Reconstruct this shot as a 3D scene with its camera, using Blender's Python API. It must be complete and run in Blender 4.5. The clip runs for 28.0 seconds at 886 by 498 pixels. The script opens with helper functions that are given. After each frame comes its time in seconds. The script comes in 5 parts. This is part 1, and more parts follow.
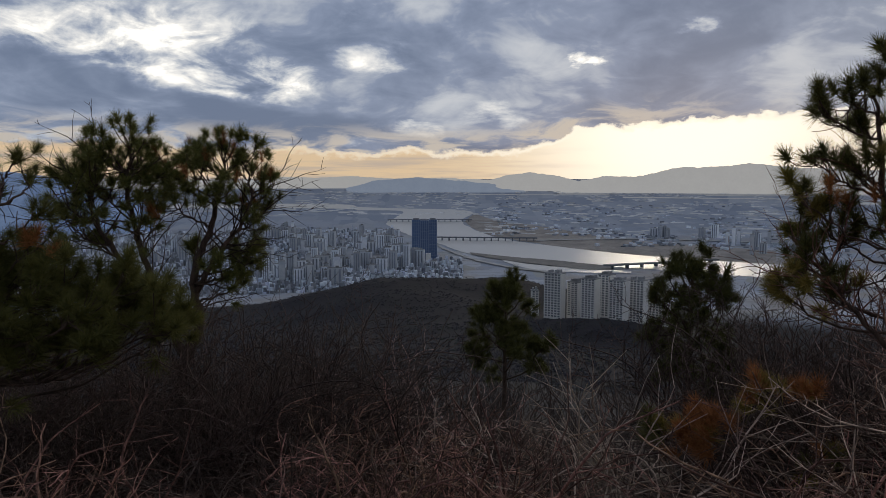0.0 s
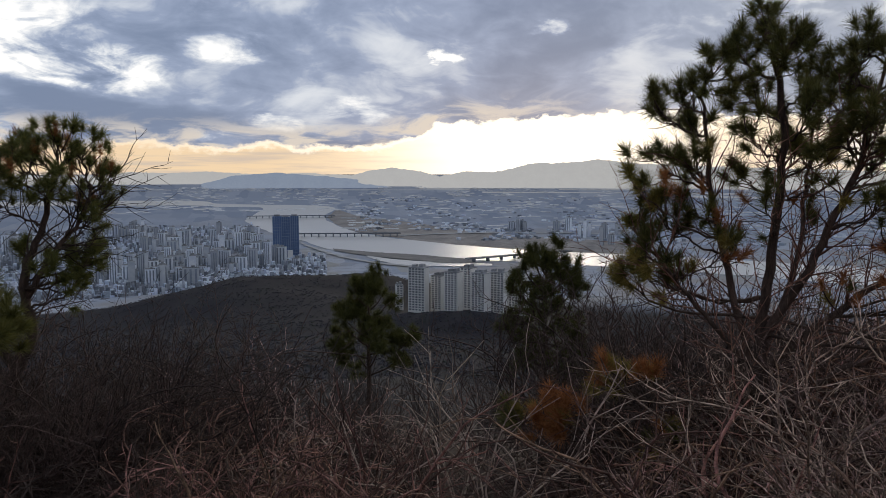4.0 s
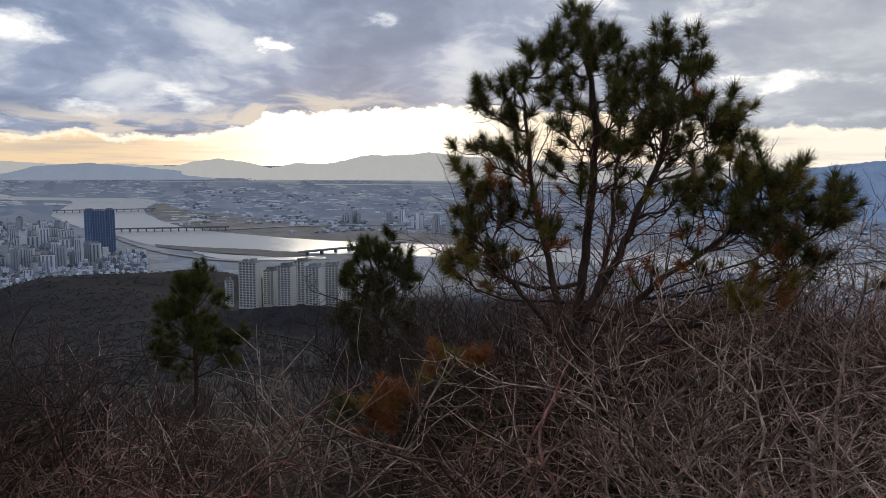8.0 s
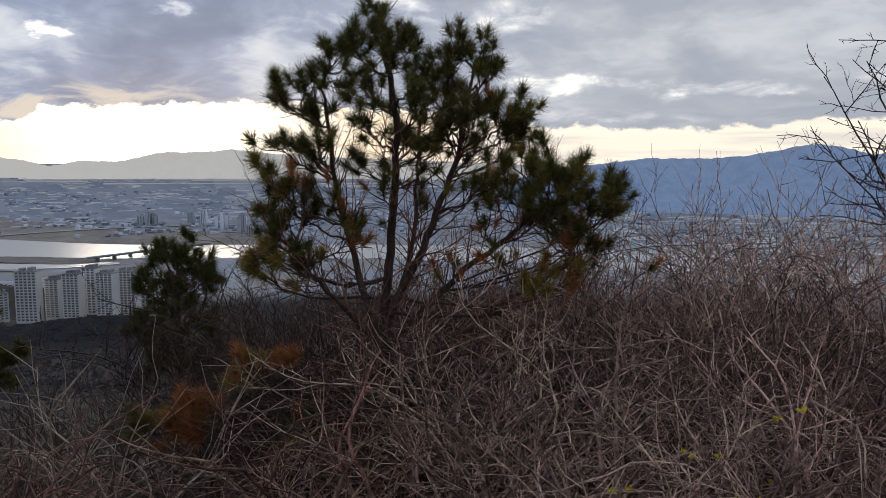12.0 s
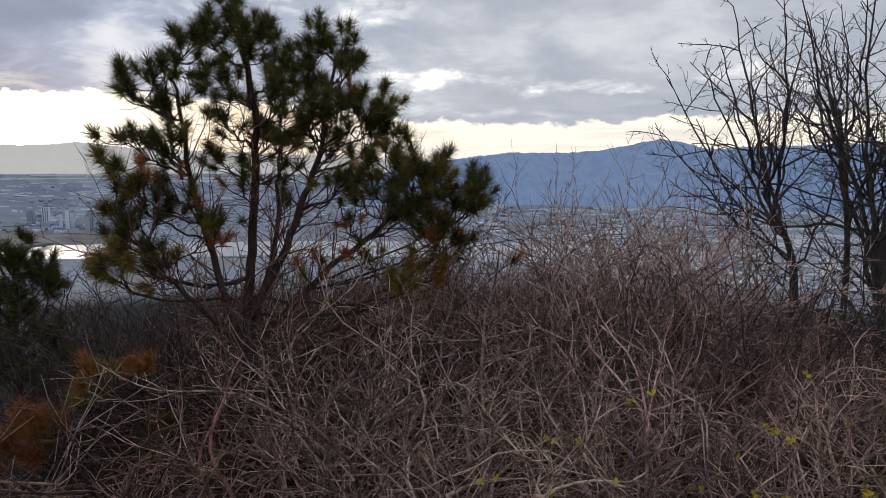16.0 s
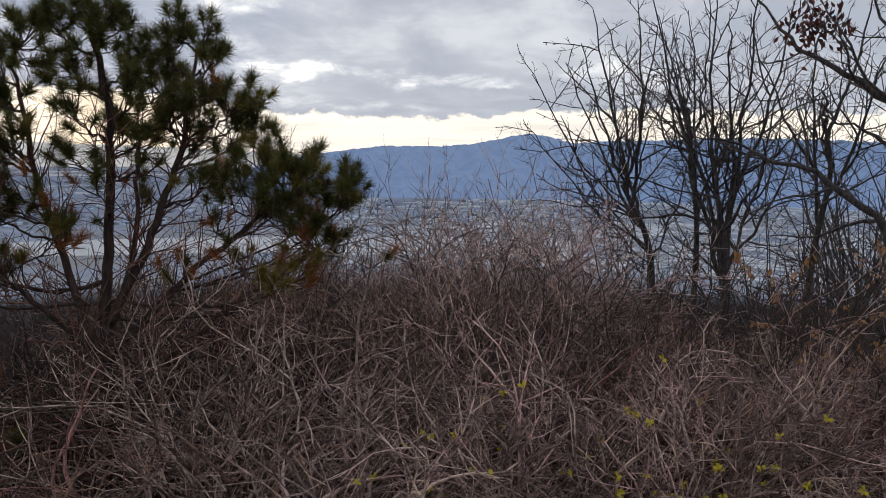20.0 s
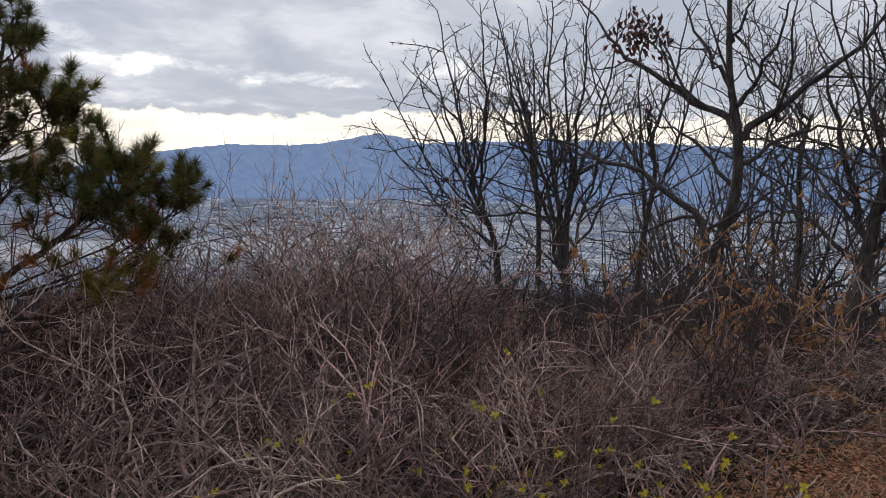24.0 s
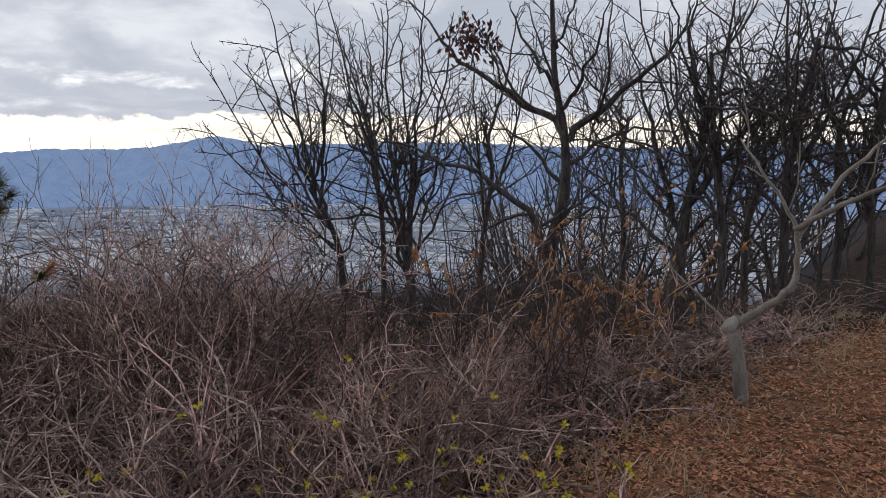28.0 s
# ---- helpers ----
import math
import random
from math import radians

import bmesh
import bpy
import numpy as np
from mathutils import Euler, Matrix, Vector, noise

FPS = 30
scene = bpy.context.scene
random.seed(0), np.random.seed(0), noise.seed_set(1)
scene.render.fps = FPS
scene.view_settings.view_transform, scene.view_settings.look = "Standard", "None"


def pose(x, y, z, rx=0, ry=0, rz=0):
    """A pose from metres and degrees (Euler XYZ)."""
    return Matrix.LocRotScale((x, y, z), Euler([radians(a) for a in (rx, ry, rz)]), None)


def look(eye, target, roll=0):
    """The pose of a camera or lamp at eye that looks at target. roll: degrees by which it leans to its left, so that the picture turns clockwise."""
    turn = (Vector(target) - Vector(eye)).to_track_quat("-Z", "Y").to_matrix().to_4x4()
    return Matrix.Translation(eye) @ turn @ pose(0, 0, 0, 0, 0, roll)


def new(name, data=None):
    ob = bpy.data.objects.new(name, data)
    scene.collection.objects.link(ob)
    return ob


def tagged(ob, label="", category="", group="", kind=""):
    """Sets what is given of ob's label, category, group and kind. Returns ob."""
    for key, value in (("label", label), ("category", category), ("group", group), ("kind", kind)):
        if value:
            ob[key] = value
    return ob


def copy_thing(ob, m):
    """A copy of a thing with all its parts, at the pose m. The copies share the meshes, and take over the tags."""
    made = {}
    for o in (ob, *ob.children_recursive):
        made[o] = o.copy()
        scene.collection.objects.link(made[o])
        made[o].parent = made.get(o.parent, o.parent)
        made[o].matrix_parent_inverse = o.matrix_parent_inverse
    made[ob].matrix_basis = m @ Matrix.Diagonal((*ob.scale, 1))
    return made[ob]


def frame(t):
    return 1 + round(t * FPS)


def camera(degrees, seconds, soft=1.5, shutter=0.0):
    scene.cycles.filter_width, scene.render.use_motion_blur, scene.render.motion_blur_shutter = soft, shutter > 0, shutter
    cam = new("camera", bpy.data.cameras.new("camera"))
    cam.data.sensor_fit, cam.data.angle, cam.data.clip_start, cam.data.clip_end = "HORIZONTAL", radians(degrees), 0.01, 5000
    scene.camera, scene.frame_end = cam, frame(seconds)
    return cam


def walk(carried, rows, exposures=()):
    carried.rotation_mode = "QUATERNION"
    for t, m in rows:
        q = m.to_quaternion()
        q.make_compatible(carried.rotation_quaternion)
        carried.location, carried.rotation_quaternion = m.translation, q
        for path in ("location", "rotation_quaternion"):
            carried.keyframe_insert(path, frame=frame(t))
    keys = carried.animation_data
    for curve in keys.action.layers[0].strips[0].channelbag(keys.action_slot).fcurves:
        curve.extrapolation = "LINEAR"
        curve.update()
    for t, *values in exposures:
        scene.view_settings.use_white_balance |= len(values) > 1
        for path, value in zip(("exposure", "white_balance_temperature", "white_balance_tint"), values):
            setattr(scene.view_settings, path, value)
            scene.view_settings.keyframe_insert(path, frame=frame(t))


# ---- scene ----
cam = camera(63.27, 28.0, 0.55)
# seconds, x, y, z, yaw, pitch, lean to the right
ROWS = [
    (0, 0.000, -0.000, 1.600, -0.00, -5.90, -0.00),
    (0.5, 0.008, 0.002, 1.595, -1.44, -5.95, -0.03),
    (1, 0.014, 0.010, 1.592, -2.95, -6.02, -0.04),
    (1.5, 0.020, 0.019, 1.592, -4.30, -6.10, -0.04),
    (2, 0.023, 0.024, 1.592, -5.52, -6.17, -0.06),
    (2.5, 0.026, 0.025, 1.593, -6.71, -6.23, -0.09),
    (3, 0.030, 0.023, 1.593, -7.99, -6.25, -0.07),
    (3.5, 0.034, 0.022, 1.593, -9.39, -6.25, -0.05),
    (5.5, 0.045, 0.022, 1.588, -15.49, -6.34, -0.23),
    (6, 0.049, 0.029, 1.587, -16.90, -6.36, -0.38),
    (6.5, 0.054, 0.035, 1.588, -18.26, -6.41, -0.46),
    (7, 0.062, 0.039, 1.590, -19.99, -6.52, -0.51),
    (7.5, 0.070, 0.047, 1.592, -22.05, -6.70, -0.50),
    (8, 0.076, 0.056, 1.592, -24.12, -6.82, -0.49),
    (8.5, 0.081, 0.054, 1.592, -26.00, -6.87, -0.51),
    (9, 0.085, 0.050, 1.593, -27.89, -6.88, -0.48),
    (9.5, 0.089, 0.047, 1.592, -29.94, -6.82, -0.41),
    (10, 0.094, 0.046, 1.589, -31.97, -6.79, -0.36),
    (10.5, 0.097, 0.046, 1.590, -33.87, -6.83, -0.32),
    (11, 0.101, 0.043, 1.589, -35.70, -6.90, -0.32),
    (11.5, 0.106, 0.044, 1.584, -37.55, -6.89, -0.47),
    (12, 0.114, 0.050, 1.585, -39.23, -6.92, -0.40),
    (12.5, 0.122, 0.059, 1.586, -40.78, -6.94, -0.33),
    (13, 0.124, 0.065, 1.587, -42.28, -6.96, -0.26),
    (13.5, 0.123, 0.066, 1.590, -43.68, -6.99, -0.27),
    (15.5, 0.141, 0.061, 1.590, -48.65, -7.25, -0.39),
    (16, 0.150, 0.062, 1.594, -49.76, -7.31, -0.47),
    (16.5, 0.159, 0.069, 1.599, -50.86, -7.38, -0.52),
    (17, 0.164, 0.078, 1.604, -52.00, -7.49, -0.58),
    (17.5, 0.167, 0.078, 1.607, -53.18, -7.57, -0.59),
    (18, 0.167, 0.073, 1.615, -54.46, -7.70, -0.70),
    (18.5, 0.169, 0.069, 1.618, -55.75, -7.76, -0.72),
    (19, 0.174, 0.064, 1.616, -57.00, -7.77, -0.67),
    (19.5, 0.175, 0.063, 1.613, -58.28, -7.78, -0.60),
    (20, 0.172, 0.064, 1.612, -59.74, -7.75, -0.67),
    (20.5, 0.170, 0.062, 1.611, -61.41, -7.69, -0.72),
    (21, 0.170, 0.057, 1.611, -63.05, -7.64, -0.93),
    (21.5, 0.181, 0.056, 1.609, -64.41, -7.58, -0.94),
    (23.5, 0.218, 0.059, 1.607, -70.15, -7.59, -1.09),
    (24, 0.222, 0.054, 1.604, -71.57, -7.58, -1.13),
    (24.5, 0.223, 0.047, 1.603, -73.00, -7.58, -1.14),
    (25, 0.229, 0.041, 1.602, -74.31, -7.61, -1.19),
    (25.5, 0.236, 0.034, 1.598, -75.62, -7.62, -1.08),
    (26, 0.243, 0.030, 1.594, -77.12, -7.64, -1.01),
    (26.5, 0.247, 0.024, 1.596, -78.76, -7.61, -0.95),
    (27, 0.252, 0.018, 1.600, -80.45, -7.48, -0.71),
    (27.5, 0.260, 0.011, 1.605, -82.14, -7.36, -0.55),
    (28, 0.267, 0.011, 1.611, -83.75, -7.27, -0.45),
]
EXPOSURES = [(0.0, -0.47), (1.0, -0.37), (2.0, -0.2), (3.0, -0.1), (8.0, -0.05), (13.0, 0.02), (16.0, 0.12), (20.0, 0.2), (24.0, 0.28), (28.0, 0.34)]
walk(cam, [(t, pose(x, y, z, 0, 0, yaw) @ pose(0, 0, 0, 90 + pitch) @ pose(0, 0, 0, 0, 0, -lean)) for t, x, y, z, yaw, pitch, lean in ROWS], EXPOSURES)

# ---------------------------------------------------------------- sky and sun
EYE = Vector((0.1, 0.03, 1.6))
SUN_AZ, SUN_EL = 19.0, 5.0


def way(az, el):
    a, e = radians(az), radians(el)
    return Vector((math.sin(a) * math.cos(e), math.cos(a) * math.cos(e), math.sin(e)))


class Tree:
    """Short hand for a node tree."""

    def __init__(self, tree):
        self.t = tree
        tree.nodes.clear()

    def node(self, kind, **inputs):
        n = self.t.nodes.new(kind)
        for key, value in inputs.items():
            self.put(n.inputs[key.replace("_", " ")], value)
        return n

    def put(self, socket, value):
        if isinstance(value, bpy.types.NodeSocket):
            self.t.links.new(value, socket)
        else:
            socket.default_value = value

    def math(self, op, a, b=0.0, c=0.0, clamp=False):
        n = self.t.nodes.new("ShaderNodeMath")
        n.operation, n.use_clamp = op, clamp
        for socket, value in zip(n.inputs, (a, b, c)):
            self.put(socket, value)
        return n.outputs[0]

    def step(self, x, low, high, to0=0.0, to1=1.0):
        n = self.t.nodes.new("ShaderNodeMapRange")
        n.interpolation_type = "SMOOTHSTEP"
        for socket, value in zip(n.inputs, (x, low, high, to0, to1)):
            self.put(socket, value)
        return n.outputs[0]

    def mix(self, f, a, b, blend="MIX"):
        n = self.t.nodes.new("ShaderNodeMix")
        n.data_type, n.blend_type = "RGBA", blend
        for k, value in ((0, f), (6, a), (7, b)):
            if k > 0 and isinstance(value, tuple) and len(value) == 3:
                value = (*value, 1.0)
            self.put(n.inputs[k], value)
        return n.outputs[2]

    def noise(self, vector, scale, detail=5.0, rough=0.55, warp=0.0):
        n = self.node("ShaderNodeTexNoise", Vector=vector, Scale=scale, Detail=detail, Roughness=rough, Distortion=warp)
        return n.outputs[0]

    def xyz(self, x, y, z):
        n = self.t.nodes.new("ShaderNodeCombineXYZ")
        for socket, value in zip(n.inputs, (x, y, z)):
            self.put(socket, value)
        return n.outputs[0]

    def scaled(self, vector, sx, sy, sz, shift=(0, 0, 0)):
        n = self.t.nodes.new("ShaderNodeMapping")
        self.put(n.inputs[0], vector)
        n.inputs[1].default_value, n.inputs[3].default_value = shift, (sx, sy, sz)
        return n.outputs[0]


def make_world():
    world = bpy.data.worlds.new("cloudy_evening")
    scene.world = world
    world.use_nodes = True
    T = Tree(world.node_tree)
    d = T.node("ShaderNodeTexCoord").outputs["Generated"]
    sep = T.node("ShaderNodeSeparateXYZ", Vector=d)
    x, y, z = sep.outputs
    el = T.math("MULTIPLY", T.math("ARCSINE", z), 57.2958)
    az = T.math("MULTIPLY", T.math("ARCTAN2", x, y), 57.2958)
    # angular distance from the hidden sun
    dot = T.node("ShaderNodeVectorMath")
    dot.operation = "DOT_PRODUCT"
    T.put(dot.inputs[0], d)
    dot.inputs[1].default_value = way(SUN_AZ, SUN_EL)
    off = T.math("MULTIPLY", T.math("ARCCOSINE", T.math("MINIMUM", dot.outputs["Value"], 0.99999)), 57.2958)
    # cloud coordinates: degrees, layers drawn closer together towards the horizon
    depth = T.math("LOGARITHM", T.math("ADD", T.math("MAXIMUM", el, -2.0), 4.0), 2.71828)
    band = T.xyz(T.math("MULTIPLY", az, 0.062), T.math("MULTIPLY", depth, 1.75), 0.3)
    mid = T.noise(band, 1.25, 5.0, 0.52, 0.5)
    fine = T.noise(band, 3.6, 6.0, 0.58, 0.6)
    ragged = T.noise(T.xyz(T.math("MULTIPLY", az, 0.16), T.math("MULTIPLY", el, 0.3), 4.0), 1.6, 6.0, 0.6)

    def col(r, g, b):
        return (r, g, b, 1.0)

    def ramp(f, *stops):
        n = T.t.nodes.new("ShaderNodeValToRGB")
        T.put(n.inputs[0], f)
        while len(n.color_ramp.elements) < len(stops):
            n.color_ramp.elements.new(0.5)
        for e, (p, c) in zip(n.color_ramp.elements, stops):
            e.position, e.color = p, c
        return n.outputs[0]

    swirl = T.xyz(T.math("MULTIPLY", az, 0.2), T.math("MULTIPLY", el, 0.45), 9.0)
    az_w = T.math("ADD", az, T.math("MULTIPLY", T.math("SUBTRACT", T.noise(swirl, 1.0, 5.0, 0.6), 0.5), 8.0))
    el_w = T.math("ADD", el, T.math("MULTIPLY", T.math("SUBTRACT", T.noise(T.scaled(swirl, 1, 1, 1, (7, 3, 2)), 1.2, 5.0, 0.6), 0.5), 2.6))

    def blob(caz, cel, waz, wel):
        """A soft, frayed patch of the sky."""
        u = T.math("DIVIDE", T.math("SUBTRACT", az_w, caz), waz * 1.15)
        v = T.math("DIVIDE", T.math("SUBTRACT", el_w, cel), wel * 1.15)
        return T.step(T.math("ADD", T.math("MULTIPLY", u, u), T.math("MULTIPLY", v, v)), 1.0, 0.0)

    # the cloud deck: slate blue bellies, paler where thin, white where it breaks
    right = T.step(az, 14.0, 56.0)
    thin = T.math("ADD", T.math("MULTIPLY", mid, 0.7), T.math("MULTIPLY", fine, 0.3))
    thin = T.math("MULTIPLY", T.step(thin, 0.36, 0.68), 0.55)
    breaks = T.math("MULTIPLY", blob(-15.5, 7.2, 7.5, 1.7), 1.1)
    for a, e, w, h, k in ((-24.0, 10.0, 11.0, 2.6, 1.0), (-20.0, 8.6, 5.0, 1.8, 0.8), (-5.5, 9.0, 3.4, 1.3, 0.75), (-7.6, 11.6, 2.2, 1.3, 0.7), (11.0, 8.6, 1.5, 0.55, 1.2), (19.5, 10.6, 1.6, 0.7, 0.7), (-2.0, 3.5, 2.2, 0.7, 0.75), (-6.0, 2.6, 3.0, 0.5, 0.6), (4.5, 4.6, 2.5, 1.0, 0.45), (-29.0, 3.2, 5.0, 0.8, 0.5),
                          (35.0, 11.3, 5.0, 1.2, 0.75), (44.5, 10.8, 3.0, 2.2, 0.6), (49.0, 5.9, 6.0, 0.75, 0.95), (56.5, 5.5, 3.4, 0.8, 1.0), (62.0, 5.4, 3.0, 0.55, 0.9), (44.0, 7.2, 2.5, 1.6, 0.5), (74.0, 6.0, 6.0, 1.2, 0.5), (52.0, 3.6, 8.0, 0.5, 0.5)):
        breaks = T.math("ADD", breaks, T.math("MULTIPLY", blob(a, e, w, h), k))
    lace = T.step(T.math("ADD", T.math("MULTIPLY", fine, 0.55), T.math("MULTIPLY", ragged, 0.45)), 0.36, 0.68)
    open_sky = T.math("MULTIPLY", T.math("MINIMUM", breaks, 1.0), lace)
    thin = T.math("ADD", thin, T.math("MULTIPLY", open_sky, 0.85), clamp=True)
    west_deck = ramp(thin, (0.0, col(0.205, 0.265, 0.40)), (0.28, col(0.33, 0.40, 0.56)), (0.5, col(0.66, 0.71, 0.80)), (0.78, col(1.15, 1.14, 1.12)), (1.0, col(1.7, 1.64, 1.52)))
    east_deck = ramp(thin, (0.0, col(0.40, 0.435, 0.51)), (0.3, col(0.50, 0.525, 0.59)), (0.6, col(0.68, 0.70, 0.745)), (0.82, col(1.0, 0.99, 0.97)), (1.0, col(1.2, 1.17, 1.11)))
    deck = T.mix(right, west_deck, east_deck)
    # the open strip under the deck, higher where the sun stands behind it
    base = ramp(T.math("DIVIDE", T.math("ADD", az, 40.0), 140.0), (0.0, col(0.32, 0.32, 0.32)), (0.2, col(0.22, 0.22, 0.22)), (0.325, col(0.21, 0.21, 0.21)), (0.36, col(0.44, 0.44, 0.44)), (0.47, col(0.55, 0.55, 0.55)), (0.55, col(0.50, 0.50, 0.50)), (0.61, col(0.35, 0.35, 0.35)), (0.7, col(0.32, 0.32, 0.32)), (0.76, col(0.40, 0.40, 0.40)), (1.0, col(0.38, 0.38, 0.38)))
    height = T.math("MULTIPLY", base, 8.0)
    scallop = T.noise(T.xyz(T.math("MULTIPLY", az, 0.55), T.math("MULTIPLY", el, 0.8), 7.0), 1.0, 5.0, 0.6)
    edge = T.math("ADD", el, T.math("MULTIPLY", T.math("SUBTRACT", ragged, 0.5), 2.0))
    edge = T.math("ADD", edge, T.math("MULTIPLY", T.math("SUBTRACT", scallop, 0.5), 1.5))
    under = T.math("SUBTRACT", edge, height)
    strip = T.step(under, 0.22, -0.14)
    cream = T.mix(T.step(off, 3.0, 24.0), col(1.25, 1.1, 0.85), col(0.95, 0.72, 0.47))
    cream = T.mix(T.step(az, 26.0, 52.0), cream, col(1.1, 1.0, 0.85))
    bars = T.step(T.noise(T.xyz(T.math("MULTIPLY", az, 0.05), T.math("MULTIPLY", el, 0.8), 2.0), 1.6, 6.0, 0.6), 0.45, 0.68)
    dusk = T.mix(T.step(az, 10.0, 50.0), col(0.62, 0.535, 0.47), col(0.78, 0.74, 0.70))
    cream = T.mix(T.math("MULTIPLY", bars, T.step(off, 5.0, 16.0, 0.08, 0.8)), cream, dusk)
    # ragged half-lit cloud between strip and deck
    fringe = T.math("MULTIPLY", T.step(T.math("SUBTRACT", el, height), 2.6, 0.6), T.step(az, 30.0, 10.0))
    deck = T.mix(T.math("MULTIPLY", fringe, T.step(fine, 0.42, 0.6)), deck, col(0.72, 0.66, 0.60))
    cover = T.mix(strip, deck, cream)
    # glow round the sun, behind the deck and in the strip
    glow = T.step(off, 17.0, 3.0)
    lit = T.mix(T.math("MULTIPLY", glow, strip), cover, col(1.55, 1.46, 1.28))
    rim = T.math("MULTIPLY", T.step(T.math("ABSOLUTE", T.math("ADD", under, 0.1)), 0.34, 0.0), T.step(off, 48.0, 4.0, 0.0, 0.85))
    lit = T.mix(rim, lit, col(1.4, 1.3, 1.1))
    sky = T.t.nodes.new("ShaderNodeTexSky")
    sky.sky_type, sky.sun_disc = "NISHITA", False
    sky.sun_elevation, sky.sun_rotation = radians(SUN_EL), radians(SUN_AZ)
    clear = T.mix(1.0, sky.outputs[0], col(0.1, 0.1, 0.1), "MULTIPLY")
    total = T.mix(0.97, clear, lit)
    # dull overcast overhead and behind
    far_off = T.step(el, 13.0, 30.0)
    total = T.mix(far_off, total, T.mix(thin, col(0.27, 0.305, 0.38), col(0.50, 0.53, 0.60)))
    bg = T.node("ShaderNodeBackground", Color=total, Strength=1.0)
    out = T.node("ShaderNodeOutputWorld")
    T.t.links.new(bg.outputs[0], out.inputs[0])


make_world()
sun_data = bpy.data.lights.new("sun", "SUN")
sun_data.energy, sun_data.angle, sun_data.color = 0.7, radians(14), (1.0, 0.86, 0.66)
sun = new("sun", sun_data)
sun.matrix_world = look(way(SUN_AZ, 8.0) * 50, (0, 0, 0))


# ---------------------------------------------------------------- materials
def material(name, c1, c2, scale=8.0, rough=0.85, bump=0.3, metal=0.0, vary=0.25, stretch=(1, 1, 1), spec=0.3, fine=6.0, island=False, through_light=0.0):
    m = bpy.data.materials.new(name)
    m.use_nodes = True
    T = Tree(m.node_tree)
    pos = T.scaled(T.node("ShaderNodeTexCoord").outputs["Object"], *stretch)
    broad, grain = T.noise(pos, scale, 4.0), T.noise(pos, scale * fine, 6.0, 0.65)
    mixed = T.math("ADD", T.math("MULTIPLY", broad, 0.6), T.math("MULTIPLY", grain, 0.4))
    colour = T.mix(T.step(mixed, 0.36, 0.64), (*c1, 1), (*c2, 1))
    if island:
        rnd = T.node("ShaderNodeNewGeometry").outputs["Random Per Island"]
    else:
        rnd = T.node("ShaderNodeObjectInfo").outputs["Random"]
    hsv = T.node("ShaderNodeHueSaturation", Color=colour)
    T.put(hsv.inputs["Value"], T.step(rnd, 0.0, 1.0, 1 - vary, 1 + vary))
    T.put(hsv.inputs["Hue"], T.step(T.math("FRACT", T.math("MULTIPLY", rnd, 7.3)), 0.0, 1.0, 0.5 - 0.03 * vary, 0.5 + 0.03 * vary))
    b = T.node("ShaderNodeBsdfPrincipled", Roughness=rough, Metallic=metal)
    T.put(b.inputs["Base Color"], hsv.outputs[0])
    b.inputs["Specular IOR Level"].default_value = spec
    if bump:
        bm_node = T.node("ShaderNodeBump", Strength=bump, Height=grain, Distance=0.02)
        T.put(b.inputs["Normal"], bm_node.outputs[0])
    shader = b.outputs[0]
    if through_light:
        tr = T.node("ShaderNodeBsdfTranslucent", Color=hsv.outputs[0])
        mx = T.node("ShaderNodeMixShader")
        T.put(mx.inputs[0], through_light)
        T.t.links.new(shader, mx.inputs[1])
        T.t.links.new(tr.outputs[0], mx.inputs[2])
        shader = mx.outputs[0]
    out = T.node("ShaderNodeOutputMaterial")
    T.t.links.new(shader, out.inputs[0])
    return m


BARK_PINE = material("pine_bark", (0.05, 0.035, 0.027), (0.13, 0.088, 0.068), 30, 0.9, 0.7, stretch=(1, 1, 0.3))
BARK_OAK = material("oak_bark", (0.045, 0.037, 0.034), (0.15, 0.127, 0.115), 28, 0.92, 0.8, stretch=(1, 1, 0.25))
BARK_PALE = material("pale_bark", (0.21, 0.18, 0.145), (0.36, 0.32, 0.27), 16, 0.85, 0.5, stretch=(1, 1, 0.4))
TWIG_RED = material("reddish_twig_bark", (0.06, 0.03, 0.023), (0.40, 0.225, 0.165), 9, 0.8, 0.2, vary=0.6)
TWIG_GREY = material("grey_twig_bark", (0.09, 0.054, 0.043), (0.72, 0.50, 0.41), 9, 0.8, 0.2, vary=0.6)
TWIG_PALE = material("pale_stem_bark", (0.22, 0.16, 0.125), (0.60, 0.47, 0.38), 14, 0.8, 0.2, vary=0.3)
TWIG_RUST = material("rusty_dead_twig_bark", (0.09, 0.042, 0.03), (0.36, 0.19, 0.135), 14, 0.85, 0.2, vary=0.4)
# dark bark; also paints the shade of shrubs deep in the thicket
TWIG_DARK = material("dark_and_shaded_twigs", (0.038, 0.026, 0.022), (0.145, 0.097, 0.078), 22, 0.85, 0.2, vary=0.4)
NEEDLE_GREEN = material("green_needles", (0.068, 0.074, 0.022), (0.18, 0.168, 0.048), 25, 0.6, 0.0, vary=0.35, through_light=0.35)
NEEDLE_YELLOW = material("yellowing_needles", (0.15, 0.135, 0.03), (0.32, 0.25, 0.06), 25, 0.6, 0.0, vary=0.3, through_light=0.35)
NEEDLE_BROWN = material("dead_brown_needles", (0.24, 0.085, 0.032), (0.48, 0.20, 0.075), 25, 0.7, 0.0, vary=0.3, through_light=0.3)
CONE_BROWN = material("pine_cone_scales", (0.05, 0.035, 0.025), (0.12, 0.08, 0.055), 60, 0.85, 0.5)
LEAF_DRY = material("dry_oak_leaves", (0.38, 0.155, 0.076), (0.76, 0.40, 0.215), 18, 0.75, 0.1, vary=0.4, island=True, through_light=0.25)
